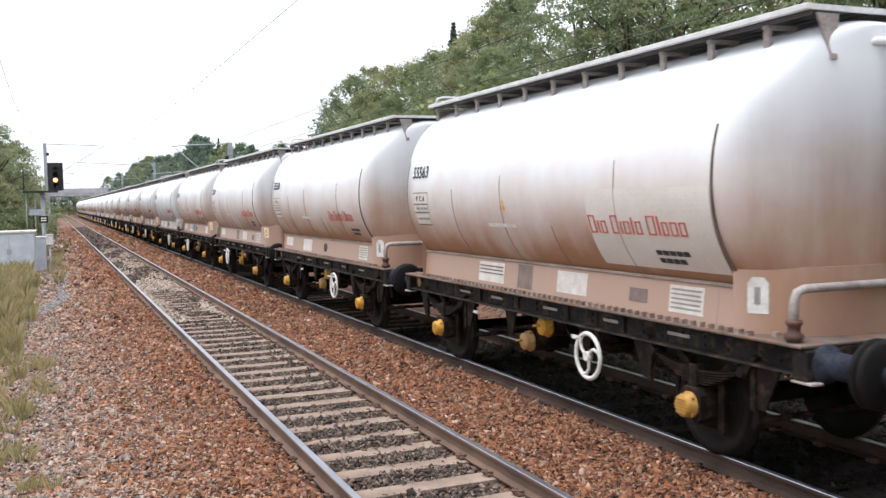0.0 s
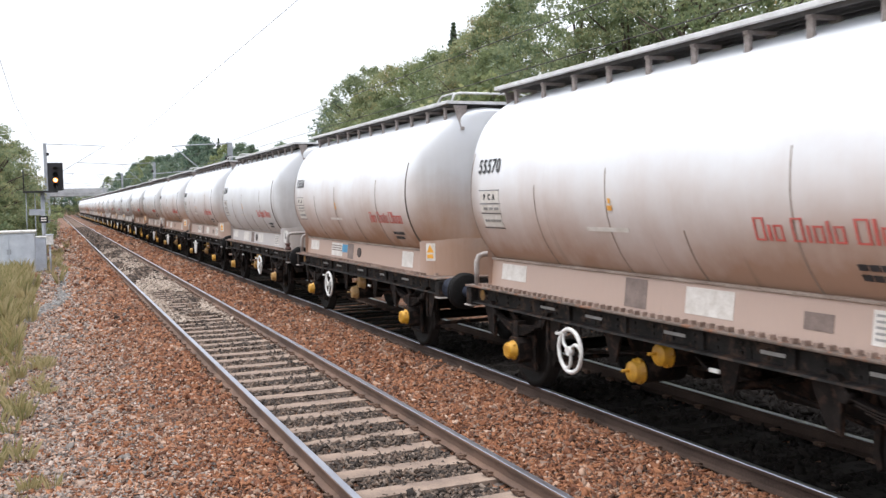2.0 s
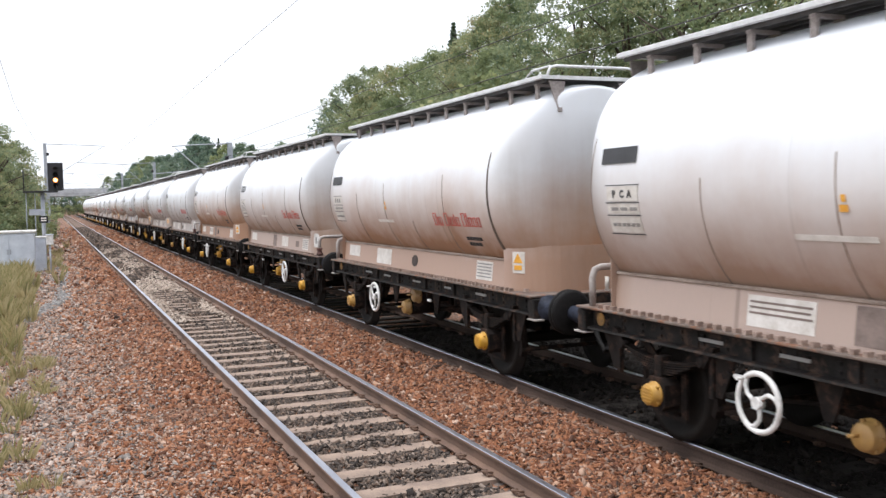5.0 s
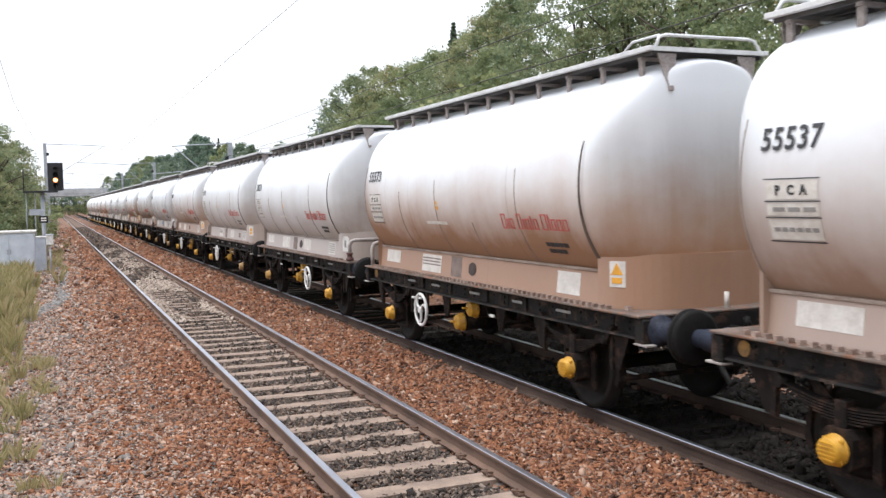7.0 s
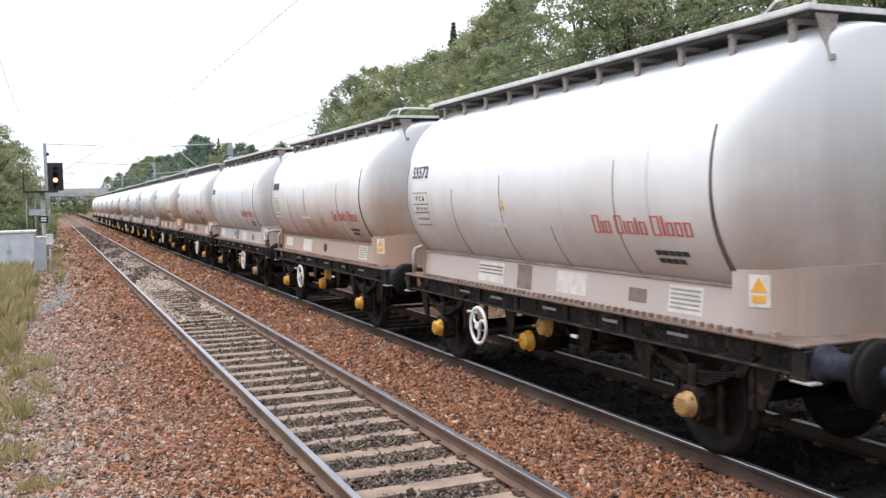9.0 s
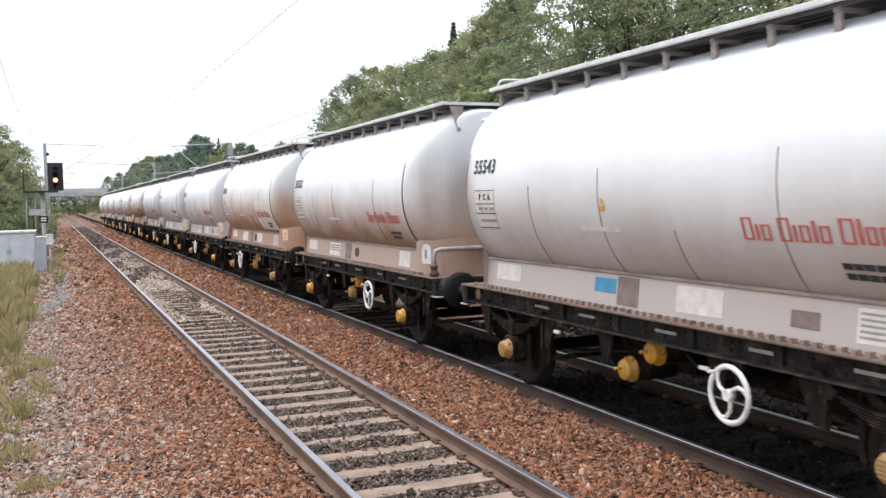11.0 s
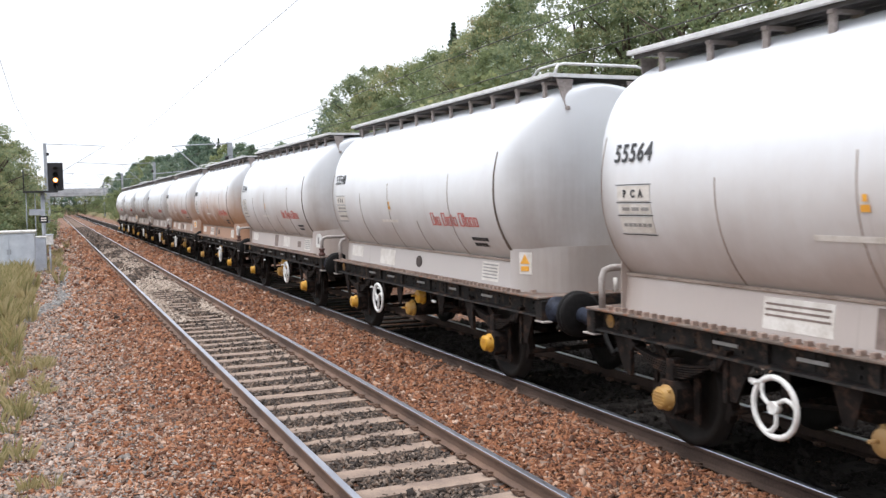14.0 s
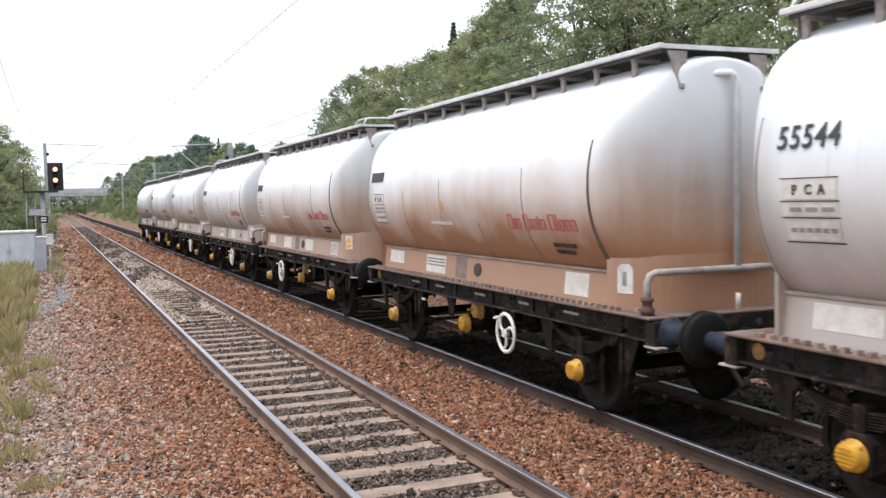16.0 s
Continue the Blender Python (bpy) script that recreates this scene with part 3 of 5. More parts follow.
def build_meshes():
    """Meshes that all wagons share, by name."""
    S = {}
    S["tank"] = mesh_of("tank", tank_mesh(), M["tank"])
    for i, y in enumerate((-BARREL, -1.95, -0.62, 0.54, 2.0, REAR)):
        S["seam", i] = mesh_of("weld_seam", seam_mesh(y, a1=1.95 if i in (0, 5) else 1.55 + 0.3 * math.sin(i * 2.3), w=(0.014, 0.006, 0.006, 0.006, 0.006, 0.004)[i]), M["crease" if i == 0 else "seam"])
    # skirt between tank and deck: leaning side plates, and upright end plates that stand proud of them
    bm = prism(bmesh.new(), [(-0.935, 1.57), (-0.973, 1.19), (0.973, 1.19), (0.935, 1.57)], 'Y', -BARREL - 0.05, REAR + 0.05)
    S["skirt"] = mesh_of("skirt", bm, M["skirt"])
    us = [1 - (1 - i / 12) ** 2.2 for i in range(13)]
    for key, seam in ((0, -BARREL), (1, REAR)):
        way = -1 if seam < 0 else 1
        depth = (END_DEPTH if way < 0 else REAR_DEPTH) + 0.015
        end = [(1.012 * end_width(u), seam + way * depth * u) for u in us]
        bm = prism(bmesh.new(), end + [(-x, y) for x, y in end[-2::-1]], 'Z', 1.19, 1.75)
        S["end_skirt", key] = mesh_of("end_skirt", bm, M["skirt"])
    bm = bmesh.new()
    for s in (-1, 1):
        box(bm, s * 0.935 - 0.02, s * 0.935 + 0.02, -BARREL - 0.01, REAR + 0.01, 1.548, 1.58, 0.006)
    S["skirt_rail"] = mesh_of("skirt_rail", bm, M["seam"])
    bm = bmesh.new()
    box(bm, -1.10, 1.10, -HALF + 0.0, HALF - 0.0, 1.165, 1.19, 0.006)
    S["deck"] = mesh_of("deck_plate", bm, M["deck"])
    bm = bmesh.new()
    for i in range(62):
        y = -3.62 + i * 7.5 / 61
        for s in (-1, 1):
            box(bm, s * 1.035 - 0.03, s * 1.035 + 0.03, y - 0.022, y + 0.022, 1.19, 1.228)
    for i in range(14):
        x = -0.9 + i * 1.8 / 13
        for s in (-1, 1):
            box(bm, x - 0.025, x + 0.025, s * 3.78 - 0.03, s * 3.78 + 0.03, 1.19, 1.228)
    S["bolt_row"] = mesh_of("bolt_strip", bm, M["bolt"])
    for s in (-1, 1):     # solebar channels, open side outwards
        bm = bmesh.new()
        x = s * 1.04
        prism(bm, [(x, 1.165), (x, 1.145), (x - s * 0.075, 1.135), (x - s * 0.075, 0.975), (x, 0.965), (x + s * 0.01, 0.945), (x - s * 0.10, 0.945), (x - s * 0.10, 1.165)],
              'Y', -HALF + 0.03, HALF - 0.03)
        for i in range(7):
            y = -3.6 + i * 1.2
            box(bm, x - s * 0.075 - 0.008, x - s * 0.075 + 0.008, y - 0.03, y + 0.03, 0.97, 1.14)
        for i in range(26):
            y = -3.9 + i * 0.31
            for z in (1.02, 1.09):
                box(bm, x - s * 0.070 - 0.01, x - s * 0.070 + 0.01, y - 0.014, y + 0.014, z - 0.014, z + 0.014)
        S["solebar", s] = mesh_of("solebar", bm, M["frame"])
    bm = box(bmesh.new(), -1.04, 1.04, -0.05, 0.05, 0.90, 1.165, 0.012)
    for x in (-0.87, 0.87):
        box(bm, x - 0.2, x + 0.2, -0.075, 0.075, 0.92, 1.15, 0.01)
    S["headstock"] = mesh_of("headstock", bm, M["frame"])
    S["gusset"] = mesh_of("corner_lamp_bracket", box(bmesh.new(), -0.06, 0.06, -0.12, 0.10, -0.010, 0.010, 0.004), M["pipe"])
    # buffer: shank and head, along -y
    bm = lathe(bmesh.new(), [(0.15, 0.0), (0.15, -0.05), (0.105, -0.07), (0.105, -0.30), (0.085, -0.31), (0.085, -0.44)], (0, 0, 0), 'Y', 20)
    S["shank"] = mesh_of("buffer_shank", bm, M["blue_steel"])
    bm = lathe(bmesh.new(), [(0.06, -0.43), (0.22, -0.46), (0.26, -0.475), (0.255, -0.50), (0.12, -0.516)], (0, 0, 0), 'Y', 28)
    S["buffer_head"] = mesh_of("buffer_head", bm, M["rubber"])
    bm = tube(bmesh.new(), [(0, 0.1, 0), (0, -0.18, 0), (0, -0.26, 0.06), (0, -0.22, 0.13)], 0.035, 8)
    for k in range(3):
        y = -0.2 - 0.11 * k
        tube(bm, [(0.05, y, 0.02 - 0.09 * k), (0.05, y - 0.08, -0.16 - 0.05 * k), (-0.05, y - 0.08, -0.16 - 0.05 * k), (-0.05, y, 0.02 - 0.09 * k)], 0.02, 6)
    S["coupling"] = mesh_of("coupling", bm, M["rubber"])
    bm = tube(bmesh.new(), [(0, 0.02, 0), (0, -0.12, -0.04), (0, -0.3, -0.3), (0, -0.42, -0.42), (0, -0.5, -0.36)], 0.03, 8)
    S["hose"] = mesh_of("brake_hose", bm, M["rubber"])
    # running gear
    bm = bmesh.new()
    for s in (-1, 1):
        prof = [(0.10, s * 0.66), (0.14, s * 0.67), (0.36, s * 0.70), (0.39, s * 0.69), (0.505, s * 0.683), (0.505, s * 0.712),
                (0.478, s * 0.722), (AXLE_Z - 0.002, s * 0.815), (0.40, s * 0.815), (0.36, s * 0.77), (0.14, s * 0.79), (0.10, s * 0.82)]
        lathe(bm, prof, (0, 0, 0), 'X', 36)
        for q in range(2):     # balance holes' rims show the turning
            a = math.pi * q
            box(bm, s * 0.78 - 0.02, s * 0.78 + 0.02, 0.24 * math.cos(a) - 0.04, 0.24 * math.cos(a) + 0.04, 0.24 * math.sin(a) - 0.04, 0.24 * math.sin(a) + 0.04)
    tube(bm, [(-1.0, 0, 0), (1.0, 0, 0)], 0.075, 14)
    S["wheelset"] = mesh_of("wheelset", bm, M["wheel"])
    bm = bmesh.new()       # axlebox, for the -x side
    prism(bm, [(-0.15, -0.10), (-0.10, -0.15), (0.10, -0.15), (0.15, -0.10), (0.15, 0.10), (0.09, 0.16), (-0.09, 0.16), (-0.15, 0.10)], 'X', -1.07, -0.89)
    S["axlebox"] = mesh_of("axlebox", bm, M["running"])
    bm = lathe(bmesh.new(), [(0.122, -1.065), (0.122, -1.085), (0.100, -1.088), (0.102, -1.155), (0.092, -1.166), (0.03, -1.168)], (0, 0, 0), 'X', 20)
    for q in range(5):
        z = -0.06 + 0.03 * q
        w = math.sqrt(0.088 ** 2 - z * z)
        box(bm, -1.174, -1.16, -w, w, z - 0.006, z + 0.006)
    for q in range(4):
        a = math.pi / 4 + math.pi / 2 * q
        lathe(bm, [(0.016, -1.09), (0.016, -1.115)], (0, 0.108 * math.cos(a), 0.108 * math.sin(a)), 'X', 6)
    S["cap"] = mesh_of("axle_end_cap", bm, M["yellow"])
    bm = bmesh.new()       # leaf spring: curved leaves, long on top
    for k in range(6):
        L = 0.62 - 0.085 * k
        z0 = -0.022 * k
        pts = [(L * t / 6, z0 + 0.085 * (t / 6) ** 2 * (L / 0.62) ** 2) for t in range(-6, 7)]
        prism(bm, pts + [(y, z + 0.014) for y, z in reversed(pts)], 'X', -1.02, -0.93)
    box(bm, -1.04, -0.91, -0.055, 0.055, -0.15, 0.06, 0.008)
    for s in (-1, 1):
        prism(bm, [(s * 0.60, 0.14), (s * 0.72, 0.24), (s * 0.80, 0.24), (s * 0.66, 0.04), (s * 0.60, 0.04)], 'X', -1.03, -0.92)
        lathe(bm, [(0.045, -1.05), (0.045, -0.9)], (0, s * 0.62, 0.09), 'X', 10)
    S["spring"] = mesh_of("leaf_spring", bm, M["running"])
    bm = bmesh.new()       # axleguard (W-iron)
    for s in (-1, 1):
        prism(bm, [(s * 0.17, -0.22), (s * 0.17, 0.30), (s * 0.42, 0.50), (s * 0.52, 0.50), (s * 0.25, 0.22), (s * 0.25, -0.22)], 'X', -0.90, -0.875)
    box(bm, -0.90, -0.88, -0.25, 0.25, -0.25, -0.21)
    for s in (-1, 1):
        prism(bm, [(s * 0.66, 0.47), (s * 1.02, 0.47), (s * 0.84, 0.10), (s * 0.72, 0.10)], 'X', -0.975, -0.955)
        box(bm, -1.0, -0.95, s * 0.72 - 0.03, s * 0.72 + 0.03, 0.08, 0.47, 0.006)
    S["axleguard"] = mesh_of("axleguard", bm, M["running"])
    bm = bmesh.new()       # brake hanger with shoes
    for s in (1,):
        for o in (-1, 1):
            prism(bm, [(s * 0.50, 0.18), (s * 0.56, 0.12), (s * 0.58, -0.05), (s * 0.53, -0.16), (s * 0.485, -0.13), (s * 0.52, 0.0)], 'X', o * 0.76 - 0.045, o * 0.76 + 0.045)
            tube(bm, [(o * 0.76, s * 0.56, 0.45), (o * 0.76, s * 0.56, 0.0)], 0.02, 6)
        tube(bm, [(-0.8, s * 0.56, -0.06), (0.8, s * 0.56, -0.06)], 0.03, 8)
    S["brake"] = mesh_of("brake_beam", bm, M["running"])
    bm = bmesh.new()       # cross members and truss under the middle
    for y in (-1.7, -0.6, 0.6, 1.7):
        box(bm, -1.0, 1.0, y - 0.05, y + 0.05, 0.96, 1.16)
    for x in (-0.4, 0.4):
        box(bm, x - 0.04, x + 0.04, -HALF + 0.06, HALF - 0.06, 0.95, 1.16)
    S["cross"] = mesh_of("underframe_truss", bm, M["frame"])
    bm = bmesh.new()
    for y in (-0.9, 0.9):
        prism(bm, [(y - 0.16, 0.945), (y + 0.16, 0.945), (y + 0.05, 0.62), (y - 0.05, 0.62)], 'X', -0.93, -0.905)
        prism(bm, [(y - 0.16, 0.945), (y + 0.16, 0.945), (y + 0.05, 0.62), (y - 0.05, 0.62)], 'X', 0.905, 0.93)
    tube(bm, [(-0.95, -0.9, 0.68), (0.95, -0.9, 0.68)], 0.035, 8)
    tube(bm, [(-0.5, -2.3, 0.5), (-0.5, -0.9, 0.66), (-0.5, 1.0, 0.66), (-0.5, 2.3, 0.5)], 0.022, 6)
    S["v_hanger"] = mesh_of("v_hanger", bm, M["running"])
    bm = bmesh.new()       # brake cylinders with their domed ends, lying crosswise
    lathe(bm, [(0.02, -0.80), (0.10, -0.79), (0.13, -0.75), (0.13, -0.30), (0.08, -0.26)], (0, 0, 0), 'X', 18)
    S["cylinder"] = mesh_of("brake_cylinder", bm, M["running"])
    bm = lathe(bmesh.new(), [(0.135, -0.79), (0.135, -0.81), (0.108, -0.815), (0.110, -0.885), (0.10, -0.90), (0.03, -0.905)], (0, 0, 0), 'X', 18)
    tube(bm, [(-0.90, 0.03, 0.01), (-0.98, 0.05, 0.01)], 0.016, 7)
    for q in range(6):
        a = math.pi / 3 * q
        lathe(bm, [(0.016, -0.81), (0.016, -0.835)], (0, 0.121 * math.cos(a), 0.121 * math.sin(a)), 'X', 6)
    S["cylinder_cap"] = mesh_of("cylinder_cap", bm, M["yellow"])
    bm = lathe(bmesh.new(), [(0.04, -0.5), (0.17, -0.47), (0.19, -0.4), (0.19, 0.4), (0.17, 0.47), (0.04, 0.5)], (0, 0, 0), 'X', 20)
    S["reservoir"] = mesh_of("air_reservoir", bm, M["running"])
    bm = bmesh.new()       # hopper shape inside the frame, added to block light and the view through
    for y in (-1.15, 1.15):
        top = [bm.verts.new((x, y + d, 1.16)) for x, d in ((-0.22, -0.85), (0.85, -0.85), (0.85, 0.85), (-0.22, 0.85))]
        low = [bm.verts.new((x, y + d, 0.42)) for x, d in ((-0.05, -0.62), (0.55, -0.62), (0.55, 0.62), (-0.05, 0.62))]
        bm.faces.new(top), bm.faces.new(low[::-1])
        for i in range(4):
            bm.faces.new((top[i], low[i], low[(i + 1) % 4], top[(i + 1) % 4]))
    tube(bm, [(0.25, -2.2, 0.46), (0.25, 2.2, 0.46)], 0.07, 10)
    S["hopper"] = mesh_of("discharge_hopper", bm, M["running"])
    bm = bmesh.new()       # handwheel: ring with three bent spokes
    R = 0.235
    ring = []
    for i in range(32):
        a = 2 * math.pi * i / 32
        ring.append([bm.verts.new((-0.022 * math.cos(b), (R + 0.025 * math.sin(b)) * math.cos(a), (R + 0.025 * math.sin(b)) * math.sin(a)))
                     for b in (2 * math.pi * j / 8 for j in range(8))])
    for i in range(32):
        for j in range(8):
            bm.faces.new((ring[i][j], ring[i][(j + 1) % 8], ring[(i + 1) % 32][(j + 1) % 8], ring[(i + 1) % 32][j])).smooth = True
    S["wheel_rim"] = mesh_of("wheel_rim", bm, M["white"])
    bm = bmesh.new()
    for i in range(3):
        a = 2 * math.pi * i / 3 + 0.35
        pts = [(0.0, r * math.cos(a + b), r * math.sin(a + b)) for r, b in ((0.02, 0.0), (0.08, -0.05), (0.14, 0.08), (0.19, 0.34), (R, 0.62))]
        tube(bm, pts, 0.019, 7)
    lathe(bm, [(0.05, -0.035), (0.05, 0.03)], (0, 0, 0), 'X', 14)
    tube(bm, [(-0.01, 0.15, 0.17), (-0.085, 0.16, 0.18)], 0.016, 7)
    S["wheel_spokes"] = mesh_of("wheel_spokes", bm, M["white"])
    bm = tube(bmesh.new(), [(0.0, 0, 0), (0.22, 0, 0)], 0.02, 8)
    prism(bm, [(-0.05, 0.27), (0.05, 0.27), (0.03, -0.05), (-0.03, -0.05)], 'X', 0.10, 0.125)
    S["wheel_bracket"] = mesh_of("wheel_bracket", bm, M["running"])
    S["lever"] = mesh_of("release_lever", tube(bmesh.new(), [(0.1, 0.35, 0.05), (0, 0.1, 0), (-0.02, 0, -0.01)], 0.012, 6), M["running"])
    S["lever_tip"] = mesh_of("lever_grip", box(bmesh.new(), -0.03, 0.0, -0.11, 0.02, -0.025, 0.012, 0.006), M["white"])
    # roof walkway: pale edge boards, open bars between them, on stools
    for s in (-1, 1):
        bm = box(bmesh.new(), s * 0.72 - 0.03, s * 0.72 + 0.03, -3.96, 3.98, 3.784, 3.832, 0.005)
        S["edge", s] = mesh_of("walkway_edge", bm, M["walk"])
    bm = bmesh.new()
    for i in range(9):
        x = -0.60 + 0.15 * i
        box(bm, x - 0.068, x + 0.068, -3.92, 3.94, 3.795, 3.812)
    S["grating"] = mesh_of("walkway_grating", bm, M["walk_dark"])
    bm = bmesh.new()
    box(bm, -0.69, 0.69, -3.955, -3.925, 3.784, 3.828)
    S["end_board"] = mesh_of("end_board", bm, M["walk"])
    bm = bmesh.new()
    for s in (-1, 1):
        box(bm, s * 0.675 - 0.012, s * 0.675 + 0.012, -3.92, 3.94, 3.745, 3.793)
    S["edge_angle"] = mesh_of("walkway_angle", bm, M["walk_dark"])
    bm = bmesh.new()
    box(bm, -0.71, -0.39, -0.03, 0.03, 3.712, 3.744)
    box(bm, -0.695, -0.665, -0.035, 0.035, 3.51, 3.712)
    box(bm, -0.44, -0.38, -0.05, 0.05, 3.63, 3.712)
    S["bracket"] = mesh_of("walkway_bracket", bm, M["stool"])
    bm = bmesh.new()       # V-shaped stay under the walkway's end, at -y
    prism(bm, [(-0.13, 3.765), (0.10, 3.765), (0.02, 3.42), (-0.03, 3.42)], 'Y', -3.945, -3.925)
    box(bm, -0.032, 0.022, -3.97, -3.90, 3.39, 3.44, 0.006)
    for v in bm.verts:
        v.co.y -= 0.11 * (3.765 - v.co.z)
    S["strut"] = mesh_of("end_strut", bm, M["stool"])
    bm = tube(bmesh.new(), [(-0.66, -3.95, 3.82), (-0.60, -3.93, 3.93), (-0.52, -3.93, 3.95), (0.52, -3.93, 3.95), (0.60, -3.93, 3.93), (0.66, -3.95, 3.82)], 0.018, 8)
    tube(bm, [(-0.66, -3.35, 3.82), (-0.62, -3.5, 3.94), (-0.60, -3.93, 3.945)], 0.015, 8)
    S["hoop"] = mesh_of("walkway_hoop", bm, M["walk"])
    bm = bmesh.new()       # hatches on the roof
    lathe(bm, [(0.3, 3.62), (0.3, 3.74), (0.27, 3.755), (0.1, 3.76)], (0, 0, 0), 'Z', 20)
    S["hatch"] = mesh_of("roof_hatch", bm, M["walk_dark"])
    # end with discharge pipe and rail, at -y
    bm = tube(bmesh.new(), [(-0.22, -3.92, 3.52), (-0.08, -4.02, 3.55), (0.02, -4.07, 3.55), (0.07, -4.085, 3.51), (0.09, -4.085, 3.43), (0.09, -4.08, 1.62)], 0.036, 12)
    S["end_pipe"] = mesh_of("end_pipe", bm, M["walk"])
    bm = lathe(bmesh.new(), [(0.09, -0.06), (0.10, -0.04), (0.10, 0.04), (0.07, 0.10)], (-0.25, -3.92, 3.51), 'Y', 14)
    S["valve"] = mesh_of("pipe_valve", bm, M["rubber"])
    y = -HALF + 0.175
    bm = tube(bmesh.new(), [(-1.0, y, 1.19), (-1.0, y, 1.50), (-0.97, y, 1.575), (-0.90, y, 1.60), (0.90, y, 1.60), (0.97, y, 1.575), (1.0, y, 1.50), (1.0, y, 1.19)], 0.036, 12)
    S["end_rail"] = mesh_of("end_pipe_rail", bm, M["pipe"])
    bm = lathe(bmesh.new(), [(0.06, 1.20), (0.075, 1.22), (0.075, 1.25), (0.05, 1.27), (0.05, 1.32), (0.065, 1.33), (0.065, 1.36)], (-1.0, y, 0), 'Z', 14)
    S["rail_base"] = mesh_of("red_coupling", bm, worn("rusty_red_coupling", (0.11, 0.045, 0.036), (0.04, 0.025, 0.022), 0.7))
    bm = tube(bmesh.new(), [(0.0, -HALF + 0.06, 1.19), (0.0, -HALF + 0.06, 1.36)], 0.025, 8)
    S["post"] = mesh_of("lamp_iron", bm, M["label"])
    # printed panels on skirt and tank
    def lean(bm):
        """Lay flat pieces, x outwards from the plate, on the leaning side plate of the skirt."""
        for v in bm.verts:
            v.co.z = 1.24 + (v.co.z - 1.26) * 0.76
            v.co.x -= 0.935 + (1.57 - v.co.z) * 0.10
        return bm

    def flat(name, y0, y1, z0, z1, mat, lift=0.004):
        return mesh_of(name, lean(box(bmesh.new(), -lift, 0.001, y0, y1, z0, z1)), mat)

    def lined(name, y0, y1, z0, z1, rows, mat, lift=0.007):
        bm = bmesh.new()
        for i in range(rows):
            z = z1 - (i + 0.5) * (z1 - z0) / rows
            box(bm, -lift, 0.001, y0 + 0.03 + 0.02 * (i % 2), y1 - 0.03, z - 0.012, z + 0.012)
        return mesh_of(name, lean(bm), mat)
    S["label_a"] = flat("skirt_label", 2.75, 3.4, 1.36, 1.62, M["label"])
    S["label_b"] = flat("skirt_label", 1.0, 1.75, 1.28, 1.62, M["label"])
    S["label_c"] = flat("skirt_label", -1.0, -0.35, 1.30, 1.62, M["label"])
    S["label_d"] = flat("skirt_plate", -2.95, -2.45, 1.29, 1.62, M["label"])
    S["label_d_print"] = lined("plate_print", -2.95, -2.45, 1.32, 1.60, 5, M["label_grey"])
    S["label_b_print"] = lined("label_print", 1.0, 1.75, 1.40, 1.58, 3, M["label_brown"])
    S["brown_a"] = flat("primer_patch", 0.25, 0.62, 1.26, 1.64, M["label_brown"])
    S["brown_b"] = flat("primer_patch", -2.1, -1.8, 1.34, 1.52, M["label_brown"])
    S["blue_card"] = flat("blue_card", 0.65, 1.05, 1.40, 1.60, M["blue"])
    bm = lathe(bmesh.new(), [(0.12, -0.009), (0.12, 0.001)], (0, -0.12, 1.45), 'X', 20)
    for z in (1.39, 1.45, 1.51):
        box(bm, -0.014, -0.006, -0.23, -0.01, z - 0.008, z + 0.008)
    S["round_plate"] = mesh_of("round_plate", lean(bm), M["grille"])
    # cards on the rounded front corner of the skirt
    def corner_card(name, outline, mat, lift):
        """A thin card whose (y, z) outline follows the skirt's rounded corner."""
        bm = prism(bmesh.new(), outline, 'X', 0.0, 1.0)
        bmesh.ops.subdivide_edges(bm, edges=[e for e in bm.edges if abs(e.verts[0].co.y - e.verts[1].co.y) > 0.1], cuts=3, use_grid_fill=True)
        for v in bm.verts:
            u = max(0.0, (abs(v.co.y) - BARREL) / (END_DEPTH + 0.015))
            v.co.x = -1.012 * end_width(u) - lift * v.co.x + 0.001
        return mesh_of(name, bm, mat)
    S["front_card"] = corner_card("warning_card", [(-3.71, 1.41), (-3.55, 1.41), (-3.55, 1.68), (-3.71, 1.68)], M["label"], 0.007)
    S["warning_triangle"] = corner_card("warning_triangle", [(-3.69, 1.54), (-3.57, 1.54), (-3.63, 1.66)], M["orange"], 0.013)
    S["warning_stripe"] = corner_card("warning_stripe", [(-3.68, 1.45), (-3.58, 1.45), (-3.58, 1.51), (-3.68, 1.51)], M["orange"], 0.013)
    S["white_card"] = corner_card("white_card", [(-3.69, 1.36), (-3.53, 1.36), (-3.53, 1.61), (-3.57, 1.66), (-3.65, 1.66), (-3.69, 1.61)], M["white"], 0.007)
    S["white_card_print"] = corner_card("card_print", [(-3.63, 1.44), (-3.59, 1.44), (-3.59, 1.58), (-3.63, 1.58)], M["label_grey"], 0.013)
    # brand lettering becomes plain red hollow blocks and bars in its place
    y = -1.52
    words = (((0.095, 0.18), (0.024, 0.125), (0.08, 0.125)), ((0.095, 0.18), (0.024, 0.125), (0.08, 0.125), (0.024, 0.16), (0.08, 0.125)),
             ((0.105, 0.18), (0.024, 0.18), (0.075, 0.125), (0.08, 0.125), (0.08, 0.125)))
    blocks = 0
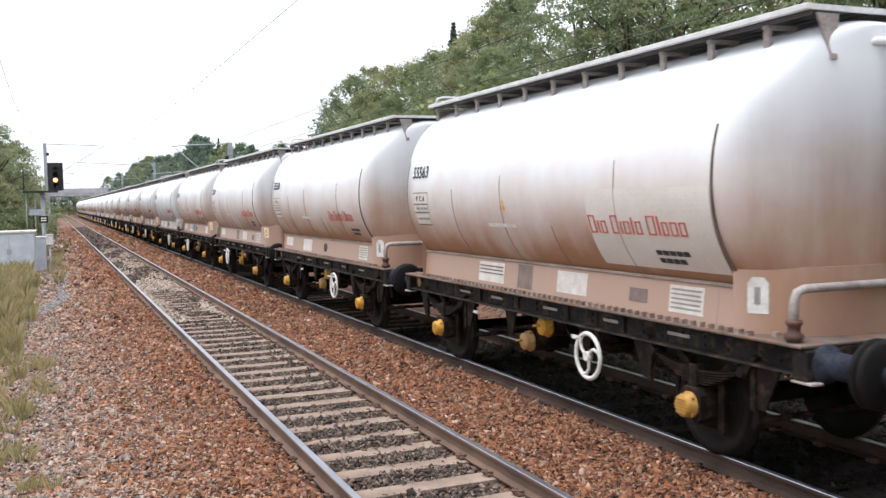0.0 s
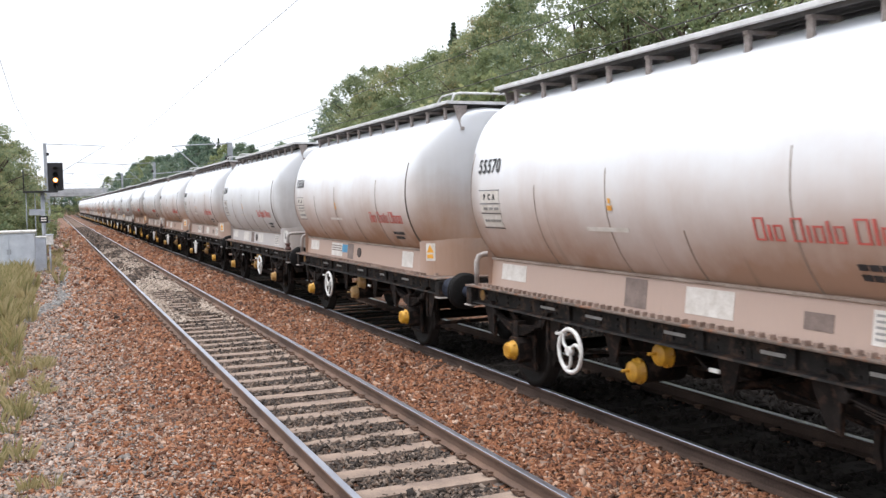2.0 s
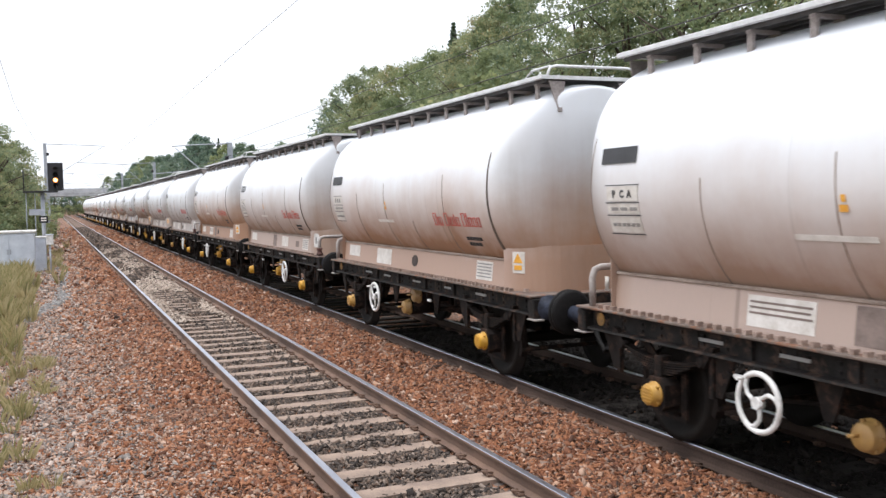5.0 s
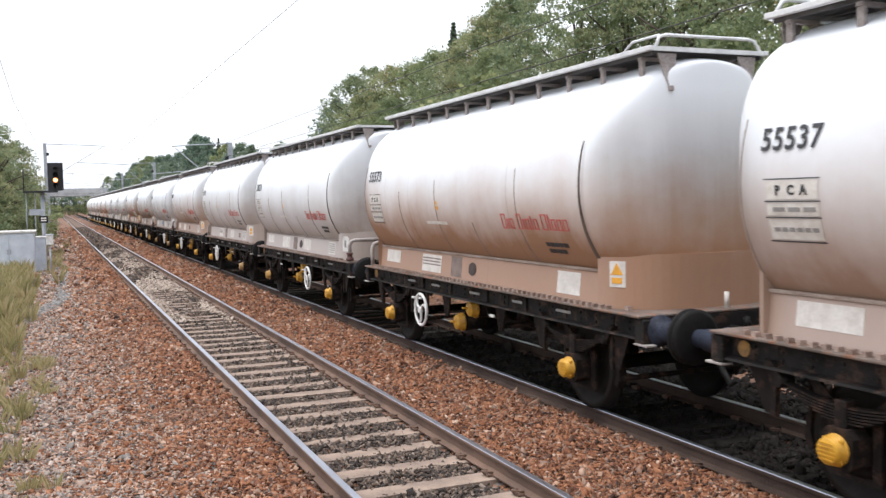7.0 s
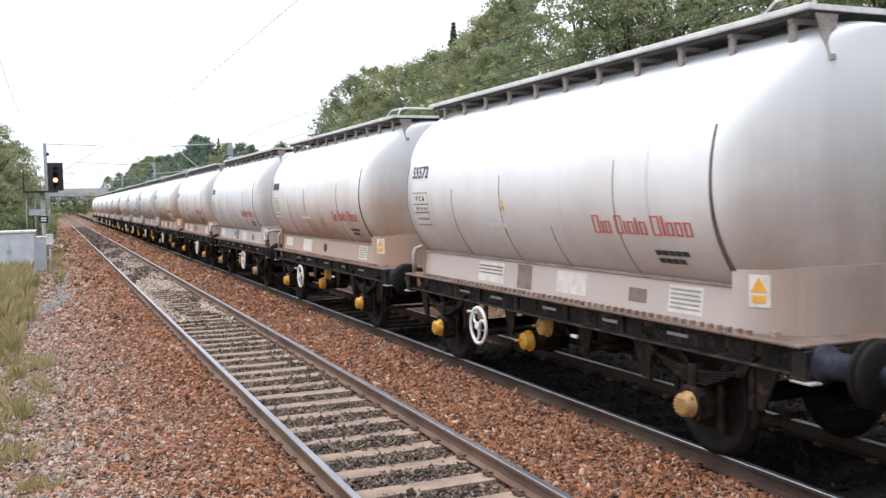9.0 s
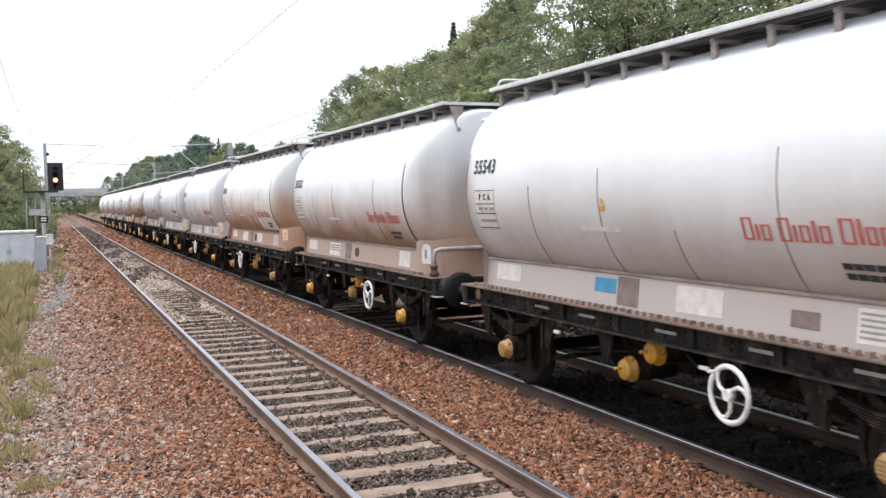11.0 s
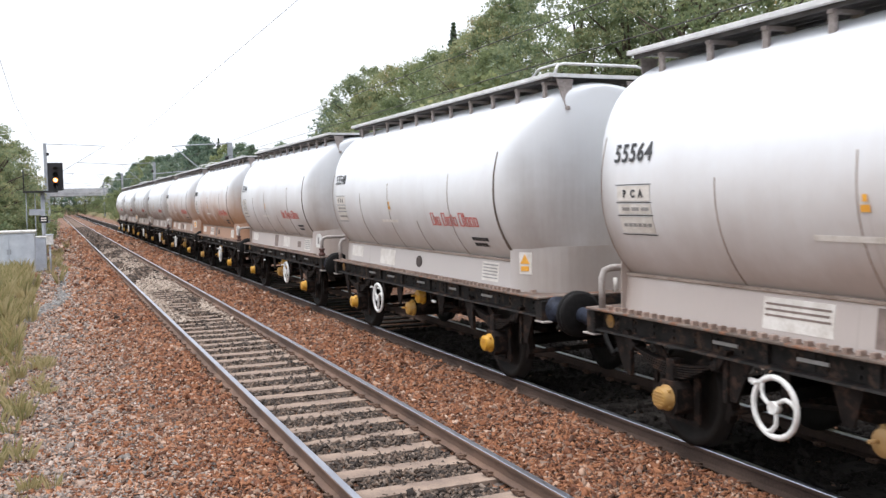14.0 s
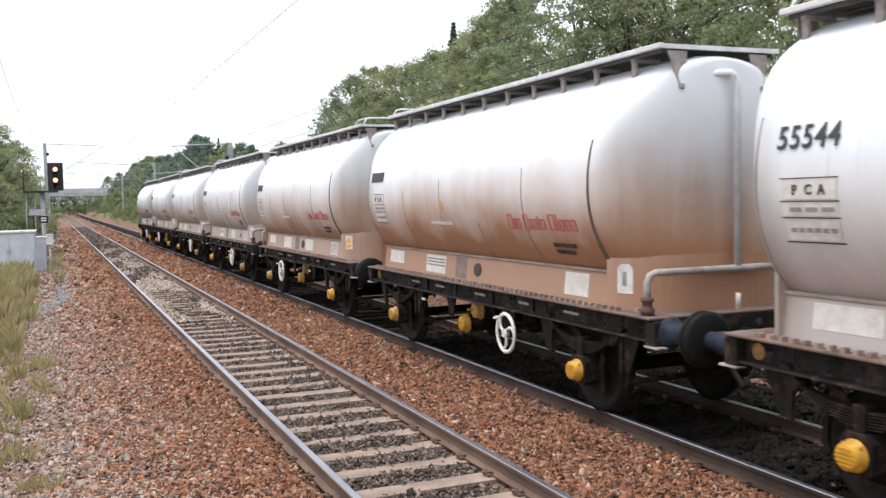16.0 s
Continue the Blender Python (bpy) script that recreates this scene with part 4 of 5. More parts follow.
    for word in words:
        for width, height in word:
            bm = bmesh.new()
            width *= 1.2
            z0, z1 = 1.985, 1.985 + height
            if width < 0.05:
                patch(y - width, y, z0, z1, 0.010, bm)
            else:
                for side in (y - width, y - 0.02):
                    patch(side, side + 0.02, z0, z1, 0.010, bm)
                for z in (z0, z1 - 0.014):
                    patch(y - width, y, z, z + 0.014, 0.0115, bm)
            y -= width + 0.034
            S["brand", blocks] = mesh_of("red_block", bm, M["red"])
            blocks += 1
        y -= 0.06
    S["class_panel"] = mesh_of("class_panel", patch(2.90, 3.42, 2.30, 2.44, 0.006), M["label"])
    S["data_panel_a"] = mesh_of("data_panel", patch(2.90, 3.42, 2.18, 2.27, 0.006), M["label"])
    S["data_panel_b"] = mesh_of("data_panel", patch(2.90, 3.42, 2.00, 2.15, 0.006), M["label"])
    bm = bmesh.new()
    for key, z, n in (("data_print_a", 2.225, 3), ("data_print_b", 2.075, 6)):
        bm = bmesh.new()
        for i in range(n):
            L = 0.46 / n
            patch(2.93 + i * L, 2.93 + (i + 0.75) * L, z - 0.016, z + 0.016, 0.010, bm)
        S[key] = mesh_of("data_print", bm, M["label_grey"])
    S["clean_panel"] = mesh_of("wiped_panel", patch(-3.37, -1.42, 1.66, 2.42, 0.004), M["panel"])
    bm = bmesh.new()
    for z in (2.45, 2.285, 2.165, 1.985):
        patch(2.88, 3.44, z - 0.004, z + 0.004, 0.009, bm)
    S["panel_lines"] = mesh_of("panel_rule", bm, M["ink"])
    S["unread_number"] = mesh_of("number_bar", patch(2.94, 3.52, 2.64, 2.78, 0.010), M["ink"])
    bm = bmesh.new()
    for i in range(2):
        for j in range(4 if i else 5):
            patch(-2.44 - 0.1 * j - 0.085, -2.44 - 0.1 * j, 1.80 - 0.075 * i, 1.845 - 0.075 * i, 0.010, bm)
    S["balance_print"] = mesh_of("small_print", bm, M["ink"])
    S["line_print"] = mesh_of("white_rule", patch(0.22, 0.98, 2.0, 2.042, 0.010), M["label"])
    bm = patch(0.43, 0.51, 2.21, 2.26, 0.012)
    patch(0.45, 0.49, 2.28, 2.33, 0.012, bm)
    S["small_warning"] = mesh_of("small_warning", bm, M["orange"])
    bm = lathe(bmesh.new(), [(0.07, -0.975), (0.07, -0.96)], (0, HALF - 0.28, 1.055), 'X', 20)
    S["spot"] = mesh_of("orange_disc", bm, M["dull_orange"])
    bm = bmesh.new()
    box(bm, -0.975, -0.962, -0.16, 0.16, 1.045, 1.075)
    S["solebar_print"] = mesh_of("solebar_print", bm, M["label_grey"])
    return S


def build_wagon(S, pipe_end, number, dirt, brown, cards, index):
    """One two-axle tank wagon about its own centre at rail level; -y is its leading end.
    pipe_end: the end with discharge pipe and rail leads, else the hooped end does."""
    lead = "end pipe rail" if pipe_end else "orange warning card"
    state = ("thickly brown-dusted" if brown > 0.6 else "dusty tan") if dirt > 0.6 else ("dull grey-stained" if dirt > 0.4 else "fairly clean")
    wagon = thing("tank_wagon", f"{state} white two-axle tank wagon with {lead}", "tank wagon", "wagons of the train")
    colour = (dirt, brown, 0.0, 1.0)
    turn = 1 if pipe_end else -1            # +1: pipe end leads

    def add(name, key, parent=wagon, m=None, label=""):
        ob = new(name, S[key])
        ob.parent = parent
        if m is not None:
            ob.matrix_basis = m
        ob.color = colour
        return tagged(ob, label)
    tank = add("tank", "tank", label=f"{state} white enamelled tank barrel")
    for i in range(6):
        add("weld_seam", ("seam", i), tank)
    for y in (-2.2, 0.0, 2.2):
        add("roof_hatch", "hatch", tank, pose(0, y, 0))
    skirt = add("skirt", "skirt", label="dusty white saddle skirt under the tank")
    add("skirt_rail", "skirt_rail", skirt)
    for key in (0, 1):
        add("end_skirt", ("end_skirt", key), skirt)
    for key, name in (("label_a", "skirt_label"), ("label_b", "skirt_label"), ("label_c", "skirt_label"), ("label_d", "skirt_plate"),
                      ("label_d_print", "plate_print"), ("label_b_print", "label_print"), ("brown_a", "primer_patch"), ("brown_b", "primer_patch"),
                      ("round_plate", "round_plate"), ("blue_card", "blue_card")):
        if key in cards:
            add(name, key, skirt)
    if pipe_end:
        add("white_card", "white_card", skirt), add("card_print", "white_card_print", skirt)
    else:
        add("warning_card", "front_card", skirt), add("warning_triangle", "warning_triangle", skirt, label="orange warning triangle"), add("warning_stripe", "warning_stripe", skirt)
    if index in (0, 14):
        add("wiped_panel", "clean_panel", tank, label="wiped clean paint panel")
    for block in range(13):
        add("red_block", ("brand", block), tank, pose(0, 0.27 if index in (1, 16, 17) else 0.08 if index in (0, 4) else 0, 0))
    for key, name in (("class_panel", "class_panel"), ("data_panel_a", "data_panel"), ("data_panel_b", "data_panel"), ("data_print_a", "data_print"), ("data_print_b", "data_print"),
                      ("panel_lines", "panel_rule"), ("balance_print", "small_print"),
                      ("line_print", "white_rule"), ("small_warning", "small_warning")):
        add(name, key, tank)
    add_letters("class_letter", "PCA", 0.10, 0.125, 3.32, 2.335, tank)
    if number:
        add_letters("painted_digit", number, 0.225, 0.124, 3.49, 2.65, tank)
    else:
        add("number_bar", "unread_number", tank)
    deck = add("deck_plate", "deck", label="rust-streaked steel deck")
    add("bolt_strip", "bolt_row", deck)["kind"] = "stuff"
    for s in (-1, 1):
        bar = add("solebar", ("solebar", s), label="grimy black riveted solebar")
        if s < 0:
            add("orange_disc", "spot", bar)
            for y in (2.2, 1.2, -0.2, -1.5, -2.6):
                add("solebar_print", "solebar_print", bar, pose(0, y, 0))
    add("underframe_truss", "cross")
    for s in (-1, 1):
        flip = pose(0, s * (HALF - 0.05), 0, 0, 0, 0 if s < 0 else 180)
        head = add("headstock", "headstock", m=flip)
        add("corner_lamp_bracket", "gusset", head, pose(-1.02 if s < 0 else 1.02, -0.02, 0.905))
        add("corner_lamp_bracket", "gusset", head, pose(1.02 if s < 0 else -1.02, -0.02, 0.905))
        for x in (-0.87, 0.87):
            shank = add("buffer_shank", "shank", m=pose(x, s * HALF, 1.04, 0, 0, 0 if s < 0 else 180))
            add("buffer_head", "buffer_head", shank)
        add("coupling", "coupling", m=pose(0, s * HALF, 1.0, 0, 0, 0 if s < 0 else 180))
        add("brake_hose", "hose", m=pose(0.35 * s, s * HALF, 0.95, 0, 0, 0 if s < 0 else 180))
        y = s * WHEELBASE / 2
        wheel = add("wheelset", "wheelset", m=pose(0, y, AXLE_Z))
        wheel["axle"] = s
        for side in (0, 180):
            add("brake_beam", "brake", m=pose(0, y, AXLE_Z, 0, 0, side))
        for side in (0, 180):
            q = pose(0, y, AXLE_Z, 0, 0, side)
            axlebox = add("axlebox", "axlebox", m=q)
            add("axle_end_cap", "cap", axlebox, label="yellow axle end cap")
            add("leaf_spring", "spring", m=pose(0, y, AXLE_Z + 0.30, 0, 0, side))
            add("axleguard", "axleguard", m=q)
    add("v_hanger", "v_hanger")
    add("discharge_hopper", "hopper", label="dark hopper shape under the frame, added to block light")
    for side in (1, -1):
        y = -1.28 if pipe_end else 1.43
        hw = add("brake_handwheel", "wheel_rim", m=pose(-1.13 * side, y, 0.68, 0, 0, 0 if side > 0 else 180), label="white three-spoke brake handwheel")
        add("wheel_spokes", "wheel_spokes", hw), add("wheel_bracket", "wheel_bracket", hw)
    for y, z in ((0.62, 0.56), (0.16, 0.80)):
        cyl = add("brake_cylinder", "cylinder", m=pose(0, y, z))
        add("cylinder_cap", "cylinder_cap", cyl, label="yellow cylinder end cap")
    add("air_reservoir", "reservoir", m=pose(0.1, -0.45, 0.70))
    for y in (1.85, -0.75):
        lever = add("release_lever", "lever", m=pose(-0.98, y, 0.82))
        add("lever_grip", "lever_tip", lever)
    face = 0 if pipe_end else 180
    walkway = add("walkway_grating", "grating", m=pose(0, 0, 0, 0, 0, face))
    for s in (-1, 1):
        add("walkway_edge", ("edge", s), walkway)
    add("walkway_angle", "edge_angle", walkway), add("end_board", "end_board", walkway), add("end_board", "end_board", walkway, pose(0, 0.02, 0, 0, 0, 180))
    for i in range(11):
        for turned in (0, 180):
            add("walkway_bracket", "bracket", walkway, pose(0, -3.45 + i * 0.72, 0, 0, 0, turned))
    for x in (-0.5, 0.5):
        add("end_strut", "strut", walkway, pose(x, 0, 0))
        add("end_strut", "strut", walkway, pose(x, 0.0, 0, 0, 0, 180))
    add("walkway_hoop", "hoop", walkway, pose(0, 0, 0, 0, 0, 180))
    q = pose(0, 0, 0, 0, 0, face)
    add("end_pipe", "end_pipe", m=q), add("pipe_valve", "valve", m=q)
    rail = add("end_pipe_rail", "end_rail", m=q)
    add("red_coupling", "rail_base", rail)
    add("lamp_iron", "post"), add("lamp_iron", "post", m=pose(0, 0, 0, 0, 0, 180))
    return wagon


# leading end (pipe or hoop), number, dirt, brownness
TRAIN = [(-1, True, "", 0.5, 0.5), (0, True, "55563", 0.85, 0.9), (1, True, "55560", 0.85, 0.85), (2, False, "55570", 0.75, 0.8),
         (3, False, "55556", 0.82, 0.8), (4, True, "55555", 0.50, 0.25), (5, False, "", 0.75, 0.7), (6, False, "", 0.85, 0.85),
         (7, True, "55537", 0.78, 0.65), (8, False, "55573", 0.98, 0.85), (9, True, "55531", 0.55, 0.4), (10, False, "55572", 0.55, 0.5),
         (11, False, "", 0.8, 0.75), (12, True, "55543", 0.6, 0.35), (13, True, "55552", 0.85, 0.65), (14, False, "55562", 0.95, 0.9),
         (15, False, "55564", 0.62, 0.4), (16, False, "55540", 0.5, 0.3), (17, True, "55544", 0.58, 0.4), (18, True, "", 1.0, 0.95),
         (19, False, "", 0.85, 0.8), (20, True, "", 0.75, 0.4), (21, True, "", 0.75, 0.4), (22, False, "", 0.7, 0.4), (23, True, "", 0.65, 0.35)]
CARDS = [("label_b", "label_b_print", "label_c", "label_d", "label_d_print", "brown_a", "brown_b"),
         ("label_a", "label_b", "label_d", "label_d_print", "round_plate"),
         ("label_a", "label_c", "brown_a", "brown_b", "label_d", "label_d_print"),
         ("label_a", "label_b", "label_b_print", "round_plate", "brown_a", "label_d"),
         ("label_a", "label_b", "brown_a", "label_c", "label_d", "label_d_print", "round_plate")]
WAGONS, WHEELSETS = [], []


def build_train():
    S = build_meshes()
    for n, pipe_end, number, dirt, brown in TRAIN:
        cards = CARDS[n % 5] + (("blue_card",) if n in (3, 12) else ())
        WAGONS.append((n, build_wagon(S, pipe_end, number, dirt, brown, cards, n)))
        WHEELSETS.extend(c for c in WAGONS[-1][1].children if "axle" in c)


# small shifts that fit the train to the camera's view: seconds, metres
VIEW_FIT = [(0, 0), (0.5, -0.03), (1, 0.0), (1.5, 0.07), (2, -0.28), (2.5, 0.06), (3, -0.19), (3.5, 0.2), (4, -0.2), (4.5, 0), (6, 0), (6.5, 0.24), (7, -0.04),
          (7.5, 0.3), (8, -0.07), (8.5, 0.36), (9, 0.04), (9.5, 0), (11.5, -0.02), (12, 0.02), (12.5, 0.02), (13, 0.04), (13.5, 0), (14, 0.01), (14.5, 0.03), (15, 0.0),
          (15.5, 0.32), (16, 0.05)]


def train_shift(t):
    """How far wagon 0's front axle stands along y at t seconds."""
    u = (t - 8.0) / 8.0
    return FRONT_CAP_AT_8 - SPEED * (t - 8.0) + 0.012 * u ** 2 + 0.03 * u ** 3 - 0.129 * u ** 4 + np.interp(t, [a for a, _ in VIEW_FIT], [b for _, b in VIEW_FIT])


# ---- lineside things ----
def build_cabinets():
    cab = thing("equipment_cabinet", "pale grey steel lineside equipment cabinet among tall grass", "cabinet", at=(-1.72, 42.0, -0.42))
    part("body", box(bmesh.new(), -0.98, 0.98, -0.35, 0.35, 0.08, 1.76, 0.02), M["cabinet"], cab)
    part("plinth", box(bmesh.new(), -0.95, 0.95, -0.32, 0.32, -0.1, 0.08), M["bridge"], cab)
    part("roof", box(bmesh.new(), -1.04, 1.04, -0.42, 0.42, 1.76, 1.86, 0.02), M["white"], cab, "white cabinet roof")
    for x0, x1 in ((-0.94, -0.02), (0.02, 0.94)):
        door = part("door", box(bmesh.new(), x0, x1, -0.372, -0.35, 0.14, 1.70, 0.006), M["cabinet"], cab)
        part("handle", box(bmesh.new(), (x1 if x1 < 0 else x0 + 0.06) - 0.06, x1 if x1 < 0 else x0 + 0.06, -0.40, -0.372, 0.9, 1.1, 0.008), M["galv"], door)
    small = thing("small_cabinet", "small pale grey steel junction cabinet", "cabinet", at=(-0.58, 43.0, -0.42))
    part("body", box(bmesh.new(), -0.24, 0.24, -0.2, 0.2, 0, 1.5, 0.02), M["cabinet"], small)
    part("roof", box(bmesh.new(), -0.27, 0.27, -0.24, 0.24, 1.5, 1.56, 0.015), M["white"], small)
    part("door", box(bmesh.new(), -0.2, 0.2, -0.215, -0.2, 0.1, 1.42, 0.005), M["cabinet"], small)
    post = thing("telephone_post", "white telephone box on a slim grey post", "telephone box", at=(-0.17, 40.0, -0.42))
    part("post", tube(bmesh.new(), [(0, 0, 0), (0, 0, 1.3)], 0.035, 10), M["galv"], post)
    part("box", box(bmesh.new(), -0.13, 0.13, -0.12, 0.1, 1.3, 1.68, 0.015), M["white"], post, "white telephone box")
    part("hood", box(bmesh.new(), -0.15, 0.15, -0.15, 0.12, 1.68, 1.72, 0.01), M["cabinet"], post)


LENS_COVERS = []


def build_signal():
    at = (-0.40, 43.5, -0.42)
    sig = thing("colour_light_signal", "black four-aspect colour-light signal on a grey post", "railway signal", at=at)
    part("post", tube(bmesh.new(), [(0, 0.1, 0), (0, 0.1, 3.5)], 0.085, 14), M["galv"], sig)
    bm = box(bmesh.new(), -0.75, 0.62, -0.25, 0.35, 3.42, 3.50, 0.01)
    part("platform", bm, M["signal"], sig, "dark steel signal platform")
    bm = bmesh.new()
    for x in (-0.72, 0.58):
        for y in (-0.22, 0.32):
            tube(bm, [(x, y, 3.5), (x, y, 3.5 + (0.9 if x < 0 else 0.25))], 0.018, 6)
    part("guard_rail", bm, M["signal"], sig)
    cx = 0.55
    head = part("head", box(bmesh.new(), cx - 0.26, cx + 0.26, -0.05, 0.25, 3.50, 4.68, 0.02), M["signal"], sig, "black signal head")
    part("backboard", box(bmesh.new(), cx - 0.31, cx + 0.31, -0.075, -0.05, 3.50, 4.70, 0.012), M["signal"], head)
    for i, z in enumerate((3.72, 3.95, 4.18, 4.41)):
        lit = i in (1, 3)
        bm = bmesh.new()     # hood over each lens
        n = 12
        rows = []
        for j in range(n + 1):
            a = math.pi * (-0.05 + 1.1 * j / n)
            rows.append([bm.verts.new((cx + r * math.cos(a), y, z + r * math.sin(a))) for r, y in ((0.125, -0.075), (0.12, -0.30), (0.112, -0.30), (0.117, -0.075))])
        for p, q in zip(rows, rows[1:]):
            for k in range(4):
                bm.faces.new((p[k], p[(k + 1) % 4], q[(k + 1) % 4], q[k]))
        part("hood", bm, M["signal"], head)
        bm = lathe(bmesh.new(), [(0.100, -0.078), (0.092, -0.092), (0.05, -0.10), (0.01, -0.102)], (cx, 0, z), 'Y', 24)
        part("lens", bm, M["lamp"] if lit else M["rubber"], head, "lit yellow lens" if lit else "unlit dark lens")
        if lit:
            part("lamp_core", lathe(bmesh.new(), [(0.055, -0.101), (0.04, -0.106), (0.01, -0.107)], (cx, 0, z), 'Y', 16), M["lamp_core"], head, "bright lamp core")
        if i == 3:           # cover added to hide the lit upper yellow lens; drops behind the hood below
            bm = lathe(bmesh.new(), [(0.112, -0.124), (0.112, -0.114)], (0, 0, 0), 'Y', 24)
            sh = part("lens_shutter", bm, M["signal"], head, "black cover added to hide the lit lens")
            sh.location = (cx, 0, z)
            LENS_COVERS.append((sh, cx, z))
    plate = part("sign_plate", box(bmesh.new(), -0.17, 0.19, -0.03, 0.0, 2.12, 2.42, 0.01), M["signal"], sig, "black identification plate")
    bm = bmesh.new()
    for z in (2.22, 2.32):
        box(bm, -0.10, 0.12, -0.036, -0.03, z - 0.03, z + 0.03)
    part("plate_print", bm, M["label"], plate)
    part("side_board", box(bmesh.new(), -0.55, -0.02, 0.0, 0.03, 2.45, 2.72, 0.01), M["galv"], sig, "pale side board")
    part("ladder", tube(tube(bmesh.new(), [(-0.35, 0.9, 0), (-0.3, 0.3, 3.5)], 0.02, 6), [(-0.7, 0.9, 0), (-0.65, 0.3, 3.5)], 0.02, 6), M["galv"], sig)


def build_mast(at, height, arms, label):
    """Overhead-line mast with its cantilever towards the tracks."""
    mast = thing("overhead_line_mast", label, "overhead mast", "overhead line masts", at=at)
    bm = bmesh.new()
    for s in (-1, 1):
        box(bm, -0.13, 0.13, s * 0.11 - 0.012, s * 0.11 + 0.012, 0, height)
    box(bm, -0.02, 0.02, -0.11, 0.11, 0, height)
    part("column", bm, M["galv"], mast, "grey steel mast")
    d = arms
    part("cantilever", tube(bmesh.new(), [(0, 0, height - 0.05), (d * 0.55, 0, height - 0.12), (d, 0, height - 0.22)], 0.03, 8), M["galv"], mast)
    part("strut", tube(bmesh.new(), [(0.05 * d, 0, height - 2.9), (d * 0.95, 0, height - 0.3)], 0.026, 8), M["galv"], mast)
    part("registration_arm", tube(bmesh.new(), [(d * 0.52, 0, height - 1.55), (d * 1.35, 0, height - 1.75)], 0.024, 8), M["galv"], mast)
    for z in (height - 0.6,):
        part("insulator", lathe(bmesh.new(), [(0.06, 0), (0.14, 0.06), (0.06, 0.12), (0.14, 0.18), (0.06, 0.24)], (0.2 if d > 0 else -0.2, -0.1, z - 0.4), 'Z', 10), M["signal"], mast)
    return mast


def build_wires():
    def wire(x, z, sag=0.0, r=0.007, label="thin overhead contact wire"):
        bm = bmesh.new()
        pts = []
        for i in range(-8, 60):
            y = i * 5.0
            pts.append((x, y, z + sag * ((2 * ((y + 10) % 50) / 50 - 1) ** 2 - 0.5)))
        tube(bm, pts, r, 5)
        tagged(part("overhead_wire", bm, M["wire"]), label, "overhead wire", "overhead wires")
    wire(NEAR_TRACK, 4.85, r=0.004)
    wire(TRAIN_TRACK, 4.17)
    wire(TRAIN_TRACK, 4.70, 0.0, 0.007, "thin overhead catenary wire")
    bm = tube(bmesh.new(), [(-0.42, 82, 7.45), (-1.02, 75, 7.30), (-1.49, 48, 7.31), (-1.45, 35, 7.36), (-1.45, 15, 7.5), (-1.4, 0, 7.7)], 0.010, 5)
    tagged(part("overhead_wire", bm, M["wire"]), "thin sagging return wire", "overhead wire", "overhead wires")


def build_bridge():
    y = 238.0
    br = thing("road_bridge", "grey concrete road bridge over the railway", "bridge", at=(0, y, 0))
    part("deck", box(bmesh.new(), -16, 26, 0, 9, 4.95, 5.6, 0.03), M["bridge"], br)
    for yy in (0.0, 8.7):
        bm = bmesh.new()
        box(bm, -16, 26, yy - 0.1, yy + 0.2, 5.6, 6.75, 0.03)
        for i in range(22):
            box(bm, -16 + i * 2.0 - 0.1, -16 + i * 2.0 + 0.1, yy - 0.16, yy - 0.1, 5.6, 6.8)
        part("parapet", bm, M["bridge"], br, "pale concrete parapet")
    for x0, x1 in ((-16, -0.6), (12.8, 26)):
        part("abutment", box(bmesh.new(), x0, x1, 0.3, 8.7, -1.0, 4.95, 0.03), M["bridge_dark"], br, "dark brick abutment")


# ---- plants ----
def leaf_cloud(rng, centres, radii, per, size, flat=0.75):
    """Small bent leaf blades round clump centres."""
    c = np.repeat(centres, per, 0)
    r = np.repeat(radii, per)
    n = len(c)
    d = rng.normal(size=(n, 3))
    d /= np.linalg.norm(d, axis=1)[:, None]
    p = c + d * (r * rng.uniform(0.35, 1.0, n) ** 0.6)[:, None] * np.array([1, 1, flat])
    u = rng.normal(size=(n, 3))
    u /= np.linalg.norm(u, axis=1)[:, None]
    w = np.cross(u, d + rng.normal(size=(n, 3)) * 0.5)
    w /= np.linalg.norm(w, axis=1)[:, None] + 1e-9
    s = (size * rng.lognormal(0, 0.3, n))[:, None]
    v = np.stack([p - u * s, p + w * s * 0.55, p + u * s, p - w * s * 0.55], 1)
    return v.reshape(-1, 3), np.arange(4 * n).reshape(n, 4)


